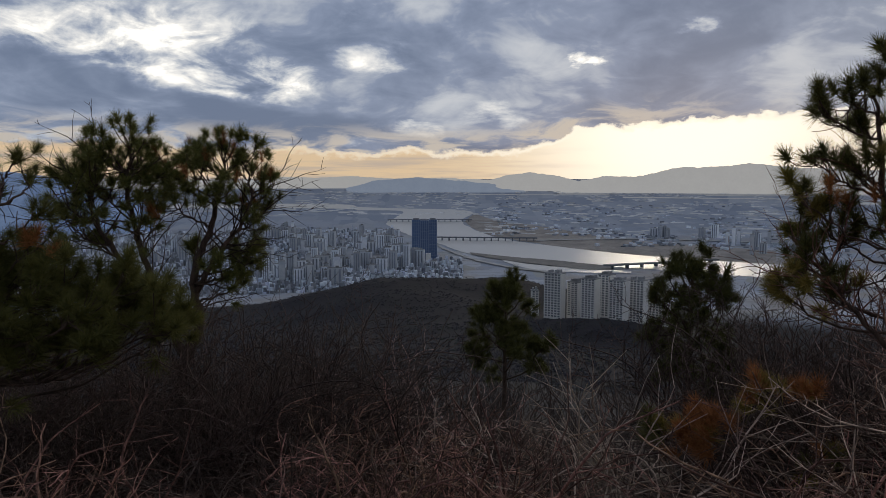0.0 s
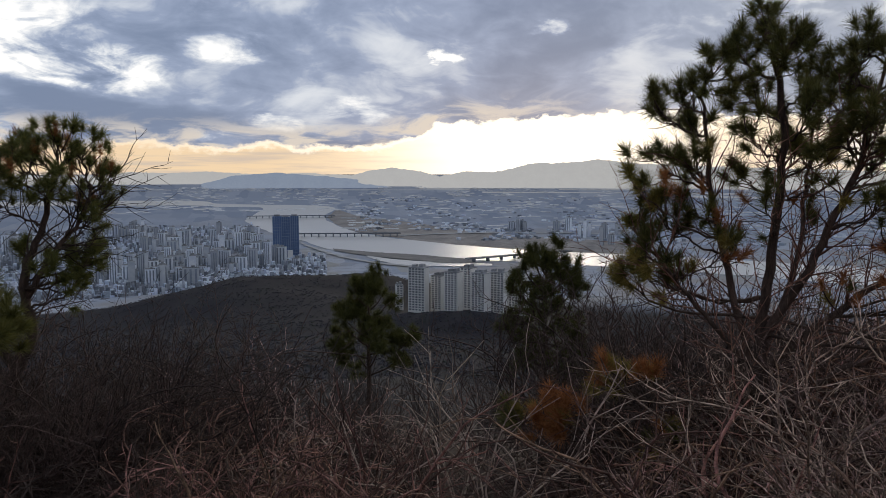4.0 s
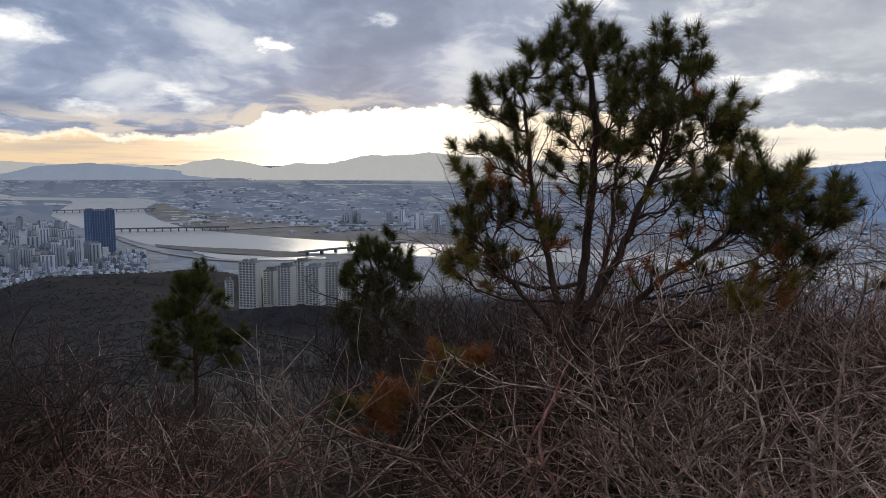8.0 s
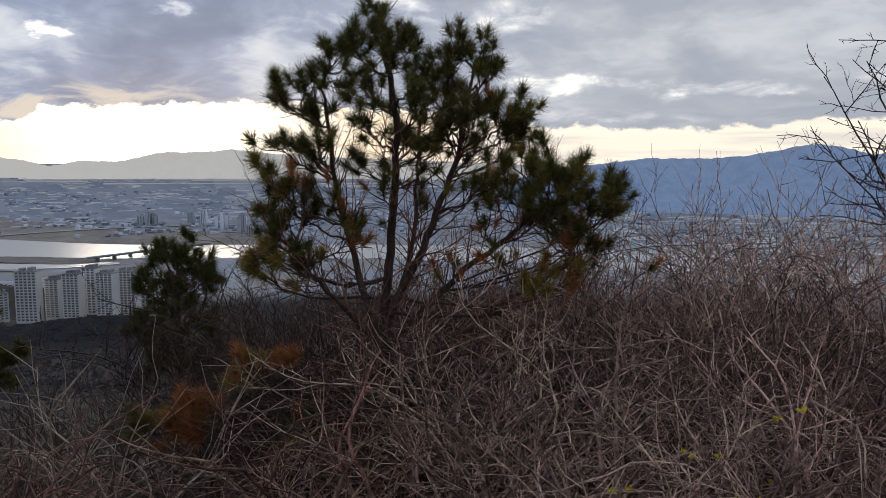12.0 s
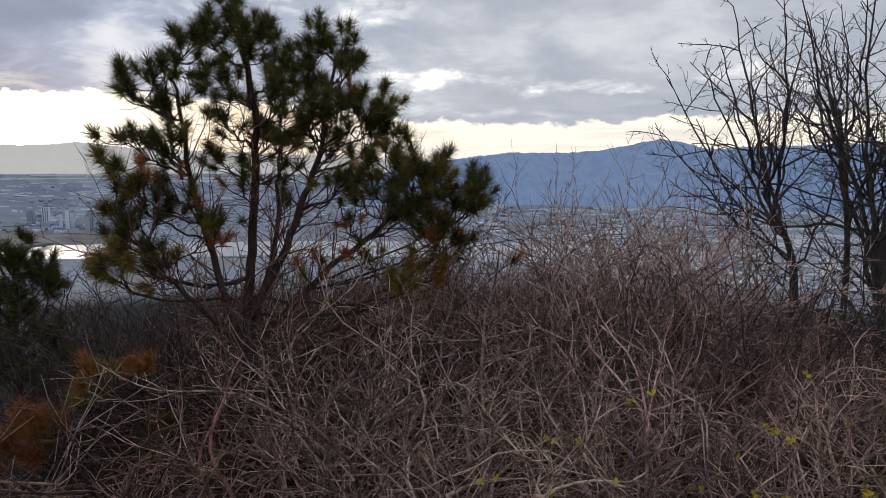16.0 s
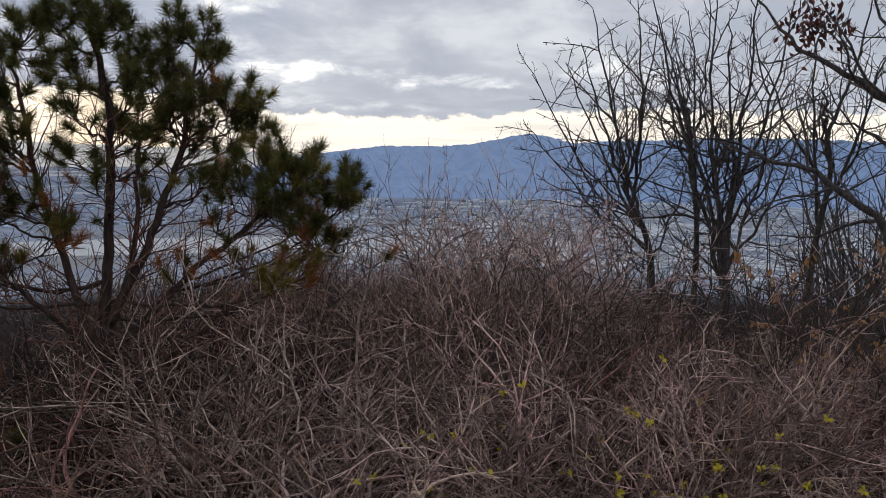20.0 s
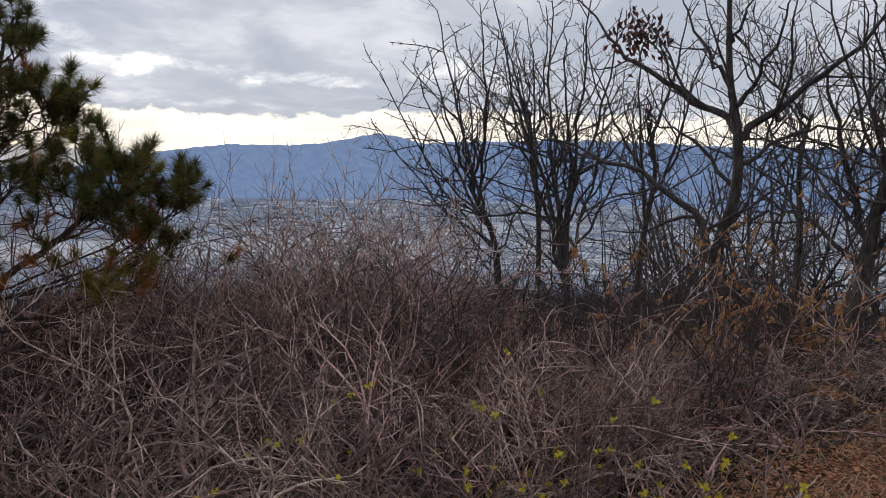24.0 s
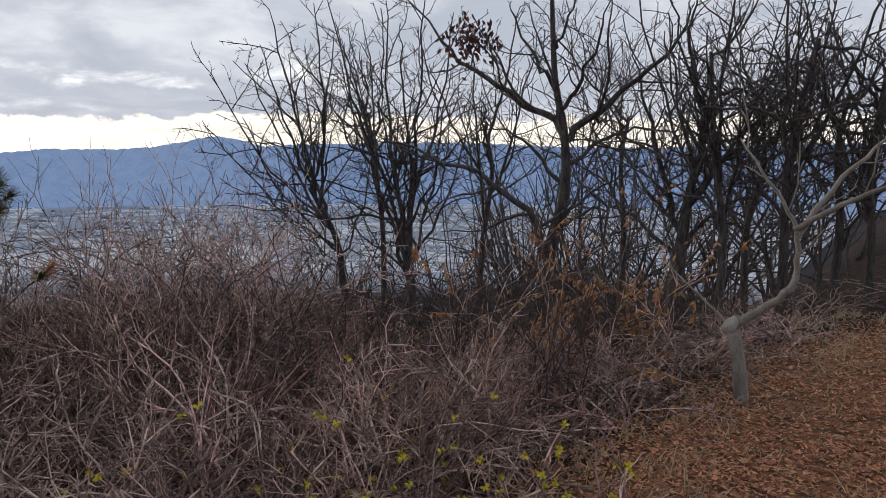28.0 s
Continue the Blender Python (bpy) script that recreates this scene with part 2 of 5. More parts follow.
LEAF_RUSSET = material("russet_oak_leaves", (0.075, 0.03, 0.024), (0.17, 0.07, 0.05), 18, 0.75, 0.1, vary=0.4, island=True, through_light=0.3)
LEAF_TAN = material("tan_dry_leaves", (0.26, 0.12, 0.05), (0.46, 0.24, 0.11), 18, 0.75, 0.1, vary=0.35, island=True, through_light=0.25)
GRASS_DRY = material("dry_straw_grass", (0.38, 0.27, 0.16), (0.62, 0.46, 0.30), 15, 0.8, 0.0, vary=0.3, island=True, through_light=0.2)
PETAL_YELLOW = material("yellow_petals", (0.60, 0.47, 0.03), (0.78, 0.64, 0.07), 40, 0.6, 0.0, vary=0.15, island=True, through_light=0.3)


# ---------------------------------------------------------------- mesh makers
class Soup:
    """Vertices and faces of one mesh."""

    def __init__(self):
        self.v, self.f = [], []

    def tube(self, pts, radii, sides=5, cap=True):
        pts = [Vector(p) for p in pts]
        side = None
        first = len(self.v)
        n = len(pts)
        for i, p in enumerate(pts):
            d = (pts[min(i + 1, n - 1)] - pts[max(i - 1, 0)])
            d = d.normalized() if d.length > 1e-9 else Vector((0, 0, 1))
            if side is None:
                side = d.orthogonal().normalized()
            else:
                side = (side - d * side.dot(d))
                side = side.normalized() if side.length > 1e-6 else d.orthogonal().normalized()
            other = d.cross(side)
            for k in range(sides):
                a = 2 * math.pi * k / sides
                self.v.append(p + (side * math.cos(a) + other * math.sin(a)) * radii[i])
        for i in range(n - 1):
            for k in range(sides):
                a, b = first + i * sides + k, first + i * sides + (k + 1) % sides
                self.f.append((a, b, b + sides, a + sides))
        if cap:
            self.f.append(tuple(first + (n - 1) * sides + k for k in range(sides)))
            self.f.append(tuple(first + sides - 1 - k for k in range(sides)))

    def box(self, x, y, z, sx, sy, sz, turn=0.0, gable=0.0):
        """A box on its base's middle; gable lifts a ridge along its length."""
        c, s = math.cos(turn), math.sin(turn)
        first = len(self.v)
        for dz in (0, sz):
            for dx, dy in ((-1, -1), (1, -1), (1, 1), (-1, 1)):
                px, py = dx * sx / 2, dy * sy / 2
                self.v.append((x + c * px - s * py, y + s * px + c * py, z + dz))
        f = first
        self.f += [(f, f + 3, f + 2, f + 1), (f, f + 1, f + 5, f + 4), (f + 1, f + 2, f + 6, f + 5), (f + 2, f + 3, f + 7, f + 6), (f + 3, f, f + 4, f + 7)]
        if gable:
            for px in (-sx / 2, sx / 2):
                self.v.append((x + c * px, y + s * px, z + sz + gable))
            self.f += [(f + 4, f + 5, f + 9, f + 8), (f + 6, f + 7, f + 8, f + 9), (f + 5, f + 6, f + 9), (f + 7, f + 4, f + 8)]
        else:
            self.f.append((f + 4, f + 5, f + 6, f + 7))

    def tri(self, a, b, c):
        first = len(self.v)
        self.v += [a, b, c]
        self.f.append((first, first + 1, first + 2))

    def quad(self, a, b, c, d):
        first = len(self.v)
        self.v += [a, b, c, d]
        self.f.append((first, first + 1, first + 2, first + 3))

    def stamp(self, other, m):
        """Another soup's faces, moved by m."""
        v = np.array([tuple(p) for p in other.v]) if not hasattr(other, "grid") else other.grid
        other.grid = v
        a = np.array(m)
        first = len(self.v)
        self.v += (v @ a[:3, :3].T + a[:3, 3]).tolist()
        self.f += [tuple(i + first for i in f) for f in other.f]

    def mesh(self, name, mat, smooth=True):
        me = bpy.data.meshes.new(name)
        me.from_pydata([tuple(p) for p in self.v], [], self.f)
        me.materials.append(mat)
        if smooth:
            me.polygons.foreach_set("use_smooth", [True] * len(me.polygons))
        me.update()
        return me


def part(name, soup, mat, parent, label="", smooth=True):
    """One mesh object under a thing or a part; soup: a Soup or a ready mesh."""
    me = soup.mesh(name, mat, smooth) if isinstance(soup, Soup) else soup
    ob = new(name, me)
    ob.parent = parent
    if label:
        ob["label"] = label
    return ob


def thing(name, place, label, category, group="", kind="", turn=0.0):
    ob = new(name)
    ob.empty_display_size = 0.2
    ob.location, ob.rotation_euler = place, (0, 0, turn)
    return tagged(ob, label, category, group, kind)


def structure(name, soup, mat, label, category, kind="structure", smooth=True):
    ob = new(name, soup.mesh(name, mat, smooth))
    return tagged(ob, label, category, "", kind)


# ---------------------------------------------------------------- the lie of the land
PLAIN = -320.0
RNG = random.Random(5)


def smooth01(x):
    x = min(1.0, max(0.0, x))
    return x * x * (3 - 2 * x)


def edge_side(x, y):
    """Metres downhill of the edge of the trail."""
    return max((x - 3.5) * 0.56 + (y + 0.3) * 0.83, (y - 1.75) * 0.9, (x - 5.7) * 0.75 + (y + 1.65) * 0.66)


def land(x, y):
    """True height of the land."""
    s, r = edge_side(x, y), math.hypot(x, y)
    spur = smooth01((math.degrees(math.atan2(x, y)) - 102) / 14) if x > 0 else 0.0
    s *= 1 - 0.6 * spur if s > 0 else 1
    if s > 0:
        z = -260 * (1 - math.exp(-0.42 * s * s / (s + 0.5) / 260))
    else:
        z = 0.02 * min(-s, 4.0) + min(0.0, s + 9.0) * 0.05 
    z -= (1 - spur) * 60 * (1 - math.exp(-0.25 * max(0.0, x - 9.0) * smooth01((2.5 - y) / 5) / 60))
    z += 0.05 * noise.noise((x * 0.9, y * 0.9, 0.0)) * min(1.0, 0.4 + abs(s))
    if r > 20:
        k = min(1.0, (r - 20) / 150)
        z += k * 9 * noise.noise((x / 130, y / 130, 3.0)) + k * 3 * noise.noise((x / 40, y / 40, 5.0))
    az = math.degrees(math.atan2(x, y))
    if r > 500:
        bump = math.exp(-((az + 3) / 8.0) ** 2) * math.exp(-((r - 1350) / 330) ** 2)
        bump2 = math.exp(-((az - 6) / 2.5) ** 2) * math.exp(-((r - 1500) / 200) ** 2)
        bump3 = math.exp(-((az - 13) / 6) ** 2) * math.exp(-((r - 880) / 110) ** 2)
        z += 28 * bump + 20 * bump2 + 15 * bump3 - 34 * smooth01((-az - 4) / 13) * smooth01((r - 700) / 500)
        rim = 1400 - 850 * smooth01((az - 15) / 14)
        z += (PLAIN - z) * smooth01((r - rim) / 520)
    return z


def near_far(r):
    """Distances past two kilometres are drawn in, so that the plain ends inside the camera's reach."""
    return r if r < 2000 else 2000 + 2700 * (1 - math.exp(-(r - 2000) / 2700))


def placed(x, y, z):
    """Where a true place lies once the far country is drawn in about the lookout; and the scale there."""
    dx, dy = x - EYE.x, y - EYE.y
    r = max(1e-6, math.hypot(dx, dy))
    k = near_far(r) / r
    return Vector((EYE.x + dx * k, EYE.y + dy * k, EYE.z + (z - EYE.z) * k)), k


def polar(az, r):
    return EYE.x + r * math.sin(radians(az)), EYE.y + r * math.cos(radians(az))


def ground_material():
    m = bpy.data.materials.new("ground_cover")
    m.use_nodes = True
    T = Tree(m.node_tree)
    pos = T.node("ShaderNodeTexCoord").outputs["Object"]
    length = T.node("ShaderNodeVectorMath")
    length.operation = "LENGTH"
    T.put(length.inputs[0], pos)
    r = length.outputs["Value"]
    # leaf litter and trodden earth
    leaf = T.node("ShaderNodeTexVoronoi", Vector=pos, Scale=16.0)
    litter = T.mix(T.noise(pos, 3.0, 5.0), (0.32, 0.145, 0.076), (0.52, 0.265, 0.14))
    litter = T.mix(T.math("MULTIPLY", leaf.outputs["Distance"], 1.2, clamp=True), litter, (0.11, 0.07, 0.045))
    litter = T.mix(T.step(T.noise(pos, 1.1, 6.0, 0.7), 0.52, 0.7), litter, (0.27, 0.17, 0.095))
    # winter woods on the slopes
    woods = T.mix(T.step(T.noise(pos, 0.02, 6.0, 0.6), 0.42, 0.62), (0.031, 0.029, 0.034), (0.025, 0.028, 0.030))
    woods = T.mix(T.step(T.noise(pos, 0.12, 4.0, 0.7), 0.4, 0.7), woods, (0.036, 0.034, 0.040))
    # fields of the plain, their colours lifted and blued by painted-in haze
    cells = T.node("ShaderNodeTexVoronoi", Vector=T.scaled(pos, 0.011, 0.006, 0.0), Scale=1.0)
    cells.distance = "CHEBYCHEV"
    tone = T.node("ShaderNodeSeparateColor", Color=cells.outputs["Color"])
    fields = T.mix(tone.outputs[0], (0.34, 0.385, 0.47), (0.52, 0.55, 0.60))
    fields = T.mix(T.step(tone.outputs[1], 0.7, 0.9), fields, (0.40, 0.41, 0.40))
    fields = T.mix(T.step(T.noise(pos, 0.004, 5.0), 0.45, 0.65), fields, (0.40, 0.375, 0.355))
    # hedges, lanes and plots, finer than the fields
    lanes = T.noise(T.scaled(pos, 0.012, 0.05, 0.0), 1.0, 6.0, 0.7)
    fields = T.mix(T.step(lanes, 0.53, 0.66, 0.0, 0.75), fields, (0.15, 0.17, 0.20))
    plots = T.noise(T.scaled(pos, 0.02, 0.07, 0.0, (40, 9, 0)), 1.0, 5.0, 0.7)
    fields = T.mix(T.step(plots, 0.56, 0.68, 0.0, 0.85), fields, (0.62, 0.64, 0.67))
    # litter under the thicket, with the shade beneath the brush painted into its colour
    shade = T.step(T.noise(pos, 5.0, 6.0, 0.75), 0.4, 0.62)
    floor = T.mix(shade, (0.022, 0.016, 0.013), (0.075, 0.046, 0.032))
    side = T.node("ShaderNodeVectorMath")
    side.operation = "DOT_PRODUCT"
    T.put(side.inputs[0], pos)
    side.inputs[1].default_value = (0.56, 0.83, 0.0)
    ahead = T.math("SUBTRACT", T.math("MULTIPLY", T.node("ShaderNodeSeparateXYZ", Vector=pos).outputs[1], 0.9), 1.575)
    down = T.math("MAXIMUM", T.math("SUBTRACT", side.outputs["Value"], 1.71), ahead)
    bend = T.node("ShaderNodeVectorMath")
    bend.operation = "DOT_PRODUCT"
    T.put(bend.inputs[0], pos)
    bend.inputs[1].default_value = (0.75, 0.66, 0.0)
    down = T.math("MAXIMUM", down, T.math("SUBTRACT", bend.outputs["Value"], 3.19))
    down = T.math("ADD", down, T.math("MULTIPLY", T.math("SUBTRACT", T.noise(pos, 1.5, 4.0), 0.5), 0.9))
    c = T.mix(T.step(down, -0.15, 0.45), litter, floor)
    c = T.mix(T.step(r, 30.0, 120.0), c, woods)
    # more distance haze in the colour: far fields turn bluer and more even
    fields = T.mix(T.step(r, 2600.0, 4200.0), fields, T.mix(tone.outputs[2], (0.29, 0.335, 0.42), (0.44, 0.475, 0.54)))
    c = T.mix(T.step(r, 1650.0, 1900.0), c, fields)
    b = T.node("ShaderNodeBsdfPrincipled", Roughness=0.95)
    T.put(b.inputs["Base Color"], c)
    b.inputs["Specular IOR Level"].default_value = 0.1
    bump = T.node("ShaderNodeBump", Strength=0.6, Distance=0.03, Height=T.noise(pos, 14.0, 6.0, 0.7))
    T.put(b.inputs["Normal"], bump.outputs[0])
    out = T.node("ShaderNodeOutputMaterial")
    T.t.links.new(b.outputs[0], out.inputs[0])
    return m


def make_ground():
    radii = [0.0]
    r = 0.35
    while r < 60000:
        radii.append(r)
        r += 0.12 + r * (0.045 if r < 2500 else 0.12)
    azs = [a * 1.0 for a in range(-50, 125)] + [125 + 5.0 * k for k in range(37)]
    soup = Soup()
    for r in radii:
        for a in azs:
            x, y = polar(a, r)
            soup.v.append(placed(x, y, land(x, y))[0])
    n = len(azs)
    for i in range(len(radii) - 1):
        for k in range(n):
            a, b = i * n + k, i * n + (k + 1) % n
            soup.f.append((a, a + n, b + n, b))
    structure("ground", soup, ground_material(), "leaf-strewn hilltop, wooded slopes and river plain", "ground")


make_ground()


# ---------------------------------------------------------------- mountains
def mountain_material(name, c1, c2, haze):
    """Woods under deep air: an even emission lays the haze over the base colour."""
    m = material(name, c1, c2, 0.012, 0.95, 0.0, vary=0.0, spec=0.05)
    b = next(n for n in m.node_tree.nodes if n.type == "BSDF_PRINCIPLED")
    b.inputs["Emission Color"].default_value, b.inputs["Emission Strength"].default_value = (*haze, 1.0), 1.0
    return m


MOUNT_NEAR = mountain_material("near_hazed_forest", (0.045, 0.06, 0.08), (0.12, 0.14, 0.16), (0.112, 0.165, 0.285))
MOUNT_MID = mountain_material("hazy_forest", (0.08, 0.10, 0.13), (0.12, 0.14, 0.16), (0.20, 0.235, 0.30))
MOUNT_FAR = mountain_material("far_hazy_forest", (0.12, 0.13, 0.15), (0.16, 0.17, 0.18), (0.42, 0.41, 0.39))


def mountains(name, crest, r, foot, mat, label, rough=0.09, seed=0):
    """A range: crest in (azimuth, elevation) knots, at distance r."""
    soup = Soup()
    a0, a1 = crest[0][0], crest[-1][0]
    step = 0.16
    n = int((a1 - a0) / step) + 1
    lanes = 14
    ks = [k[0] for k in crest]
    es = [k[1] for k in crest]
    for i in range(n):
        az = a0 + i * step
        el = float(np.interp(az, ks, es))
        el += rough * (1.2 * noise.fractal((az * 0.9, seed, 0), 1.0, 2.0, 5) + 0.8 * noise.fractal((az * 2.6, seed + 3.0, 0), 0.8, 2.0, 4))
        top = EYE.z + r * math.tan(radians(el))
        for j in range(lanes + 1):
            u = j / lanes
            h = smooth01(u) if u < 1 else 1
            dist = foot + (r - foot) * u
            spur = 0.22 * noise.fractal((az * 0.55, u * 2.2, seed + 7.0), 1.0, 2.0, 4) * math.sin(math.pi * u)
            z = PLAIN + (top - PLAIN) * min(1.0, max(0.0, u ** 0.85 * (0.75 + 0.25 * h) + spur))
            x, y = polar(az, dist)
            soup.v.append(placed(x, y, z)[0])
        x, y = polar(az, r * 1.25)
        soup.v.append(placed(x, y, PLAIN)[0])
    m = lanes + 2
    for i in range(n - 1):
        for j in range(m - 1):
            a = i * m + j
            soup.f.append((a, a + m, a + m + 1, a + 1))
    structure(name, soup, mat, label, "mountains")


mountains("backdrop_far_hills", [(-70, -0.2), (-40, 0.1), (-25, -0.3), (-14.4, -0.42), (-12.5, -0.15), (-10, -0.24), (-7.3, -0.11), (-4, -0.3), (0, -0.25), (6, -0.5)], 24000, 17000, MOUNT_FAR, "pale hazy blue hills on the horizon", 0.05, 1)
mountains("backdrop_middle_hills", [(-9.0, -1.5), (-7.1, -0.95), (-5.5, -0.47), (-2.2, -0.2), (0.7, -0.42), (3.0, -0.62), (5.0, -0.85), (6.4, -1.05), (7.2, -1.5)], 16500, 13000, MOUNT_MID, "grey-blue hazy wooded hills beyond the plain", 0.05, 2)
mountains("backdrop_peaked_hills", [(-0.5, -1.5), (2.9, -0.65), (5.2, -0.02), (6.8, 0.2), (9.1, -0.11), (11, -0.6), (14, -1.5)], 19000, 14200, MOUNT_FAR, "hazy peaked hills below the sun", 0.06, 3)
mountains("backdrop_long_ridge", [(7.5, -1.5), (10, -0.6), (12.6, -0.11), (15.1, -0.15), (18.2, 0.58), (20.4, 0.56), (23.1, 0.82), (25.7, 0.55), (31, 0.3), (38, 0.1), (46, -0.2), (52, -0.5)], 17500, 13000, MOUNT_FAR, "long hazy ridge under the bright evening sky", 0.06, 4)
mountains("backdrop_blue_mountains", [(44, -1.6), (48, -0.6), (51.4, -0.08), (55, 0.38), (59, 0.36), (62, 0.6), (64, 0.98), (66.4, 1.46), (68, 1.2), (70, 0.7), (72, 0.9), (76.4, 1.0), (80, 1.15), (85, 1.15), (92, 0.9), (100, 0.85), (112, 1.2), (125, 1.0), (140, 0.2)], 7200, 4950, MOUNT_NEAR, "dark wooded mountain range under blue haze", 0.08, 5)
mountains("backdrop_left_mountain", [(-75, 1.0), (-50, 1.4), (-36, 0.6), (-30, 0.1), (-26, -0.6), (-22, -2.2)], 6500, 4300, MOUNT_NEAR, "dark mountain under blue haze behind the pines", 0.08, 6)


# ---------------------------------------------------------------- river
def water_material():
    m = bpy.data.materials.new("river_water")
    m.use_nodes = True
    T = Tree(m.node_tree)
    pos = T.node("ShaderNodeTexCoord").outputs["Object"]
    b = T.node("ShaderNodeBsdfPrincipled", Roughness=0.31)
    # pale base colour: part of the sky's reflection is painted into the water
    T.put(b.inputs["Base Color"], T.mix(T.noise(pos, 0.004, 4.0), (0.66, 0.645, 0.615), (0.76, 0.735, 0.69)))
    b.inputs["IOR"].default_value = 1.33
    bump = T.node("ShaderNodeBump", Strength=0.06, Distance=1.0, Height=T.noise(pos, 0.06, 4.0))
    T.put(b.inputs["Normal"], bump.outputs[0])
    out = T.node("ShaderNodeOutputMaterial")
    T.t.links.new(b.outputs[0], out.inputs[0])
    return m


WATER = water_material()


def spline(knots, n):
    """A smooth line through knots of any length of numbers."""
    k = np.array(knots, float)
    out = []
    for i in range(len(k) - 1):
        p0, p1, p2, p3 = k[max(i - 1, 0)], k[i], k[i + 1], k[min(i + 2, len(k) - 1)]
        for s in range(n):
            t = s / n
            out.append(0.5 * (2 * p1 + (p2 - p0) * t + (2 * p0 - 5 * p1 + 4 * p2 - p3) * t * t + (3 * p1 - p0 - 3 * p2 + p3) * t ** 3))
    out.append(k[-1])
    return out


def seen_at(az, el, z=PLAIN):
    """The place on the plain that lies under an angle."""
    return polar(az, (EYE.z - z) / math.tan(radians(-el)))


def ribbon(name, bank_a, bank_b, mat, label, category, lift, kind="structure", n=14):
    """A strip between two banks, each knots of (azimuth, elevation)."""
    soup = Soup()
    lanes = 10
    for i, (p, q) in enumerate(zip(spline(bank_a, n), spline(bank_b, n))):
        for j in range(lanes + 1):
            w = j / lanes
            x0, y0 = seen_at(*p)
            x1, y1 = seen_at(*q)
            wob = 14 * noise.noise((i * 0.35, j * 3.0, 1.0)) if j in (0, lanes) else 0
            soup.v.append(placed(x0 + (x1 - x0) * w + wob, y0 + (y1 - y0) * w, PLAIN + lift)[0])
    rows = len(soup.v) // (lanes + 1)
    for i in range(rows - 1):
        for j in range(lanes):
            a = i * (lanes + 1) + j
            soup.f.append((a, a + 1, a + lanes + 2, a + lanes + 1))
    return structure(name, soup, mat, label, category, kind)


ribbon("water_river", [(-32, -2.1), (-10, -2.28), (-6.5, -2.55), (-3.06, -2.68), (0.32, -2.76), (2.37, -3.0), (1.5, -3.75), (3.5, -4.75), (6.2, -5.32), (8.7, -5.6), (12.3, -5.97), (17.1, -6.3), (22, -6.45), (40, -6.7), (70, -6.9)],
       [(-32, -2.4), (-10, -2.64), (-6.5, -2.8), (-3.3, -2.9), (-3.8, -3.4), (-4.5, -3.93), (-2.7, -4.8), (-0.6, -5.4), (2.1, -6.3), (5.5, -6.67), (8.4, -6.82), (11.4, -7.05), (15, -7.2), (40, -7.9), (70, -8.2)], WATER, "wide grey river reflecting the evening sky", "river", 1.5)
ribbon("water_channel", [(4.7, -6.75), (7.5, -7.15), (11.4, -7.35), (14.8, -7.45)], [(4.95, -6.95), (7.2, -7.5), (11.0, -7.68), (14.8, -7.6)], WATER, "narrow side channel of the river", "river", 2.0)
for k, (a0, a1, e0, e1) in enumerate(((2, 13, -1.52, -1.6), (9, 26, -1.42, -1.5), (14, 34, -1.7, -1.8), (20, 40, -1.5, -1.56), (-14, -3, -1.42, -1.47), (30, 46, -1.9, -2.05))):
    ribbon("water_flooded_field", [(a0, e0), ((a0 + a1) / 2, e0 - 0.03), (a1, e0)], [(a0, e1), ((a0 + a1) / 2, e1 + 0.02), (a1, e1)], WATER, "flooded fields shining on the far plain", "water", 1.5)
BANK = material("river_bank_earth", (0.19, 0.185, 0.18), (0.28, 0.265, 0.245), 0.02, 0.95, 0.0, vary=0.0)
ribbon("bank_spit", [(2.1, -6.2), (5.5, -6.55), (8.5, -6.74), (11.4, -6.98), (13.4, -7.15)], [(2.3, -6.4), (5.2, -6.85), (8.1, -7.15), (11.0, -7.42), (13.4, -7.42)], BANK, "long sandy spit in the river", "river bank", 3.0)

WETLAND = material("brown_reed_flats", (0.27, 0.25, 0.235), (0.42, 0.385, 0.35), 0.012, 0.95, 0.0, vary=0.0)
ribbon("bank_reed_flats", [(2.5, -3.05), (4.5, -3.7), (8, -4.1), (12, -4.7), (17, -5.2), (25, -5.5)], [(1.7, -3.75), (3.6, -4.75), (8.7, -5.58), (12.3, -5.95), (17.1, -6.28), (25, -6.5)], WETLAND, "brown reed flats along the river", "river bank", 1.2)
ROADWAY = material("pale_concrete_road", (0.40, 0.41, 0.42), (0.55, 0.55, 0.54), 0.02, 0.9, 0.0, vary=0.0)
ribbon("road_riverside", [(-0.4, -5.62), (1.0, -6.22), (3.0, -6.86), (6.0, -7.4), (9.5, -7.75)], [(-0.55, -5.68), (0.85, -6.3), (2.9, -6.95), (5.9, -7.5), (9.5, -7.85)], ROADWAY, "pale road along the river bank", "road", 4.0)
ribbon("road_causeway", [(7.4, -5.2), (12, -5.02), (18, -4.92), (27, -4.95)], [(7.4, -5.27), (12, -5.09), (18, -4.98), (27, -5.0)], ROADWAY, "long pale road across the plain", "road", 4.0)

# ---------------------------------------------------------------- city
# concrete, house wall and dark window colours include the blue haze over the city
CONCRETE = material("pale_hazed_concrete", (0.55, 0.59, 0.66), (0.74, 0.76, 0.78), 0.02, 0.9, 0.0, vary=0.35)
CONCRETE_ISLE = material("mixed_hazed_walls", (0.36, 0.41, 0.50), (0.66, 0.69, 0.73), 0.02, 0.9, 0.0, vary=0.6, island=True)
WHITE_WALL = material("white_painted_wall", (0.72, 0.72, 0.70), (0.82, 0.815, 0.79), 0.05, 0.85, 0.0, vary=0.06)
GLASS_DARK = material("dark_window_glass", (0.13, 0.15, 0.18), (0.19, 0.21, 0.24), 0.2, 0.25, 0.0, vary=0.2, spec=0.5)
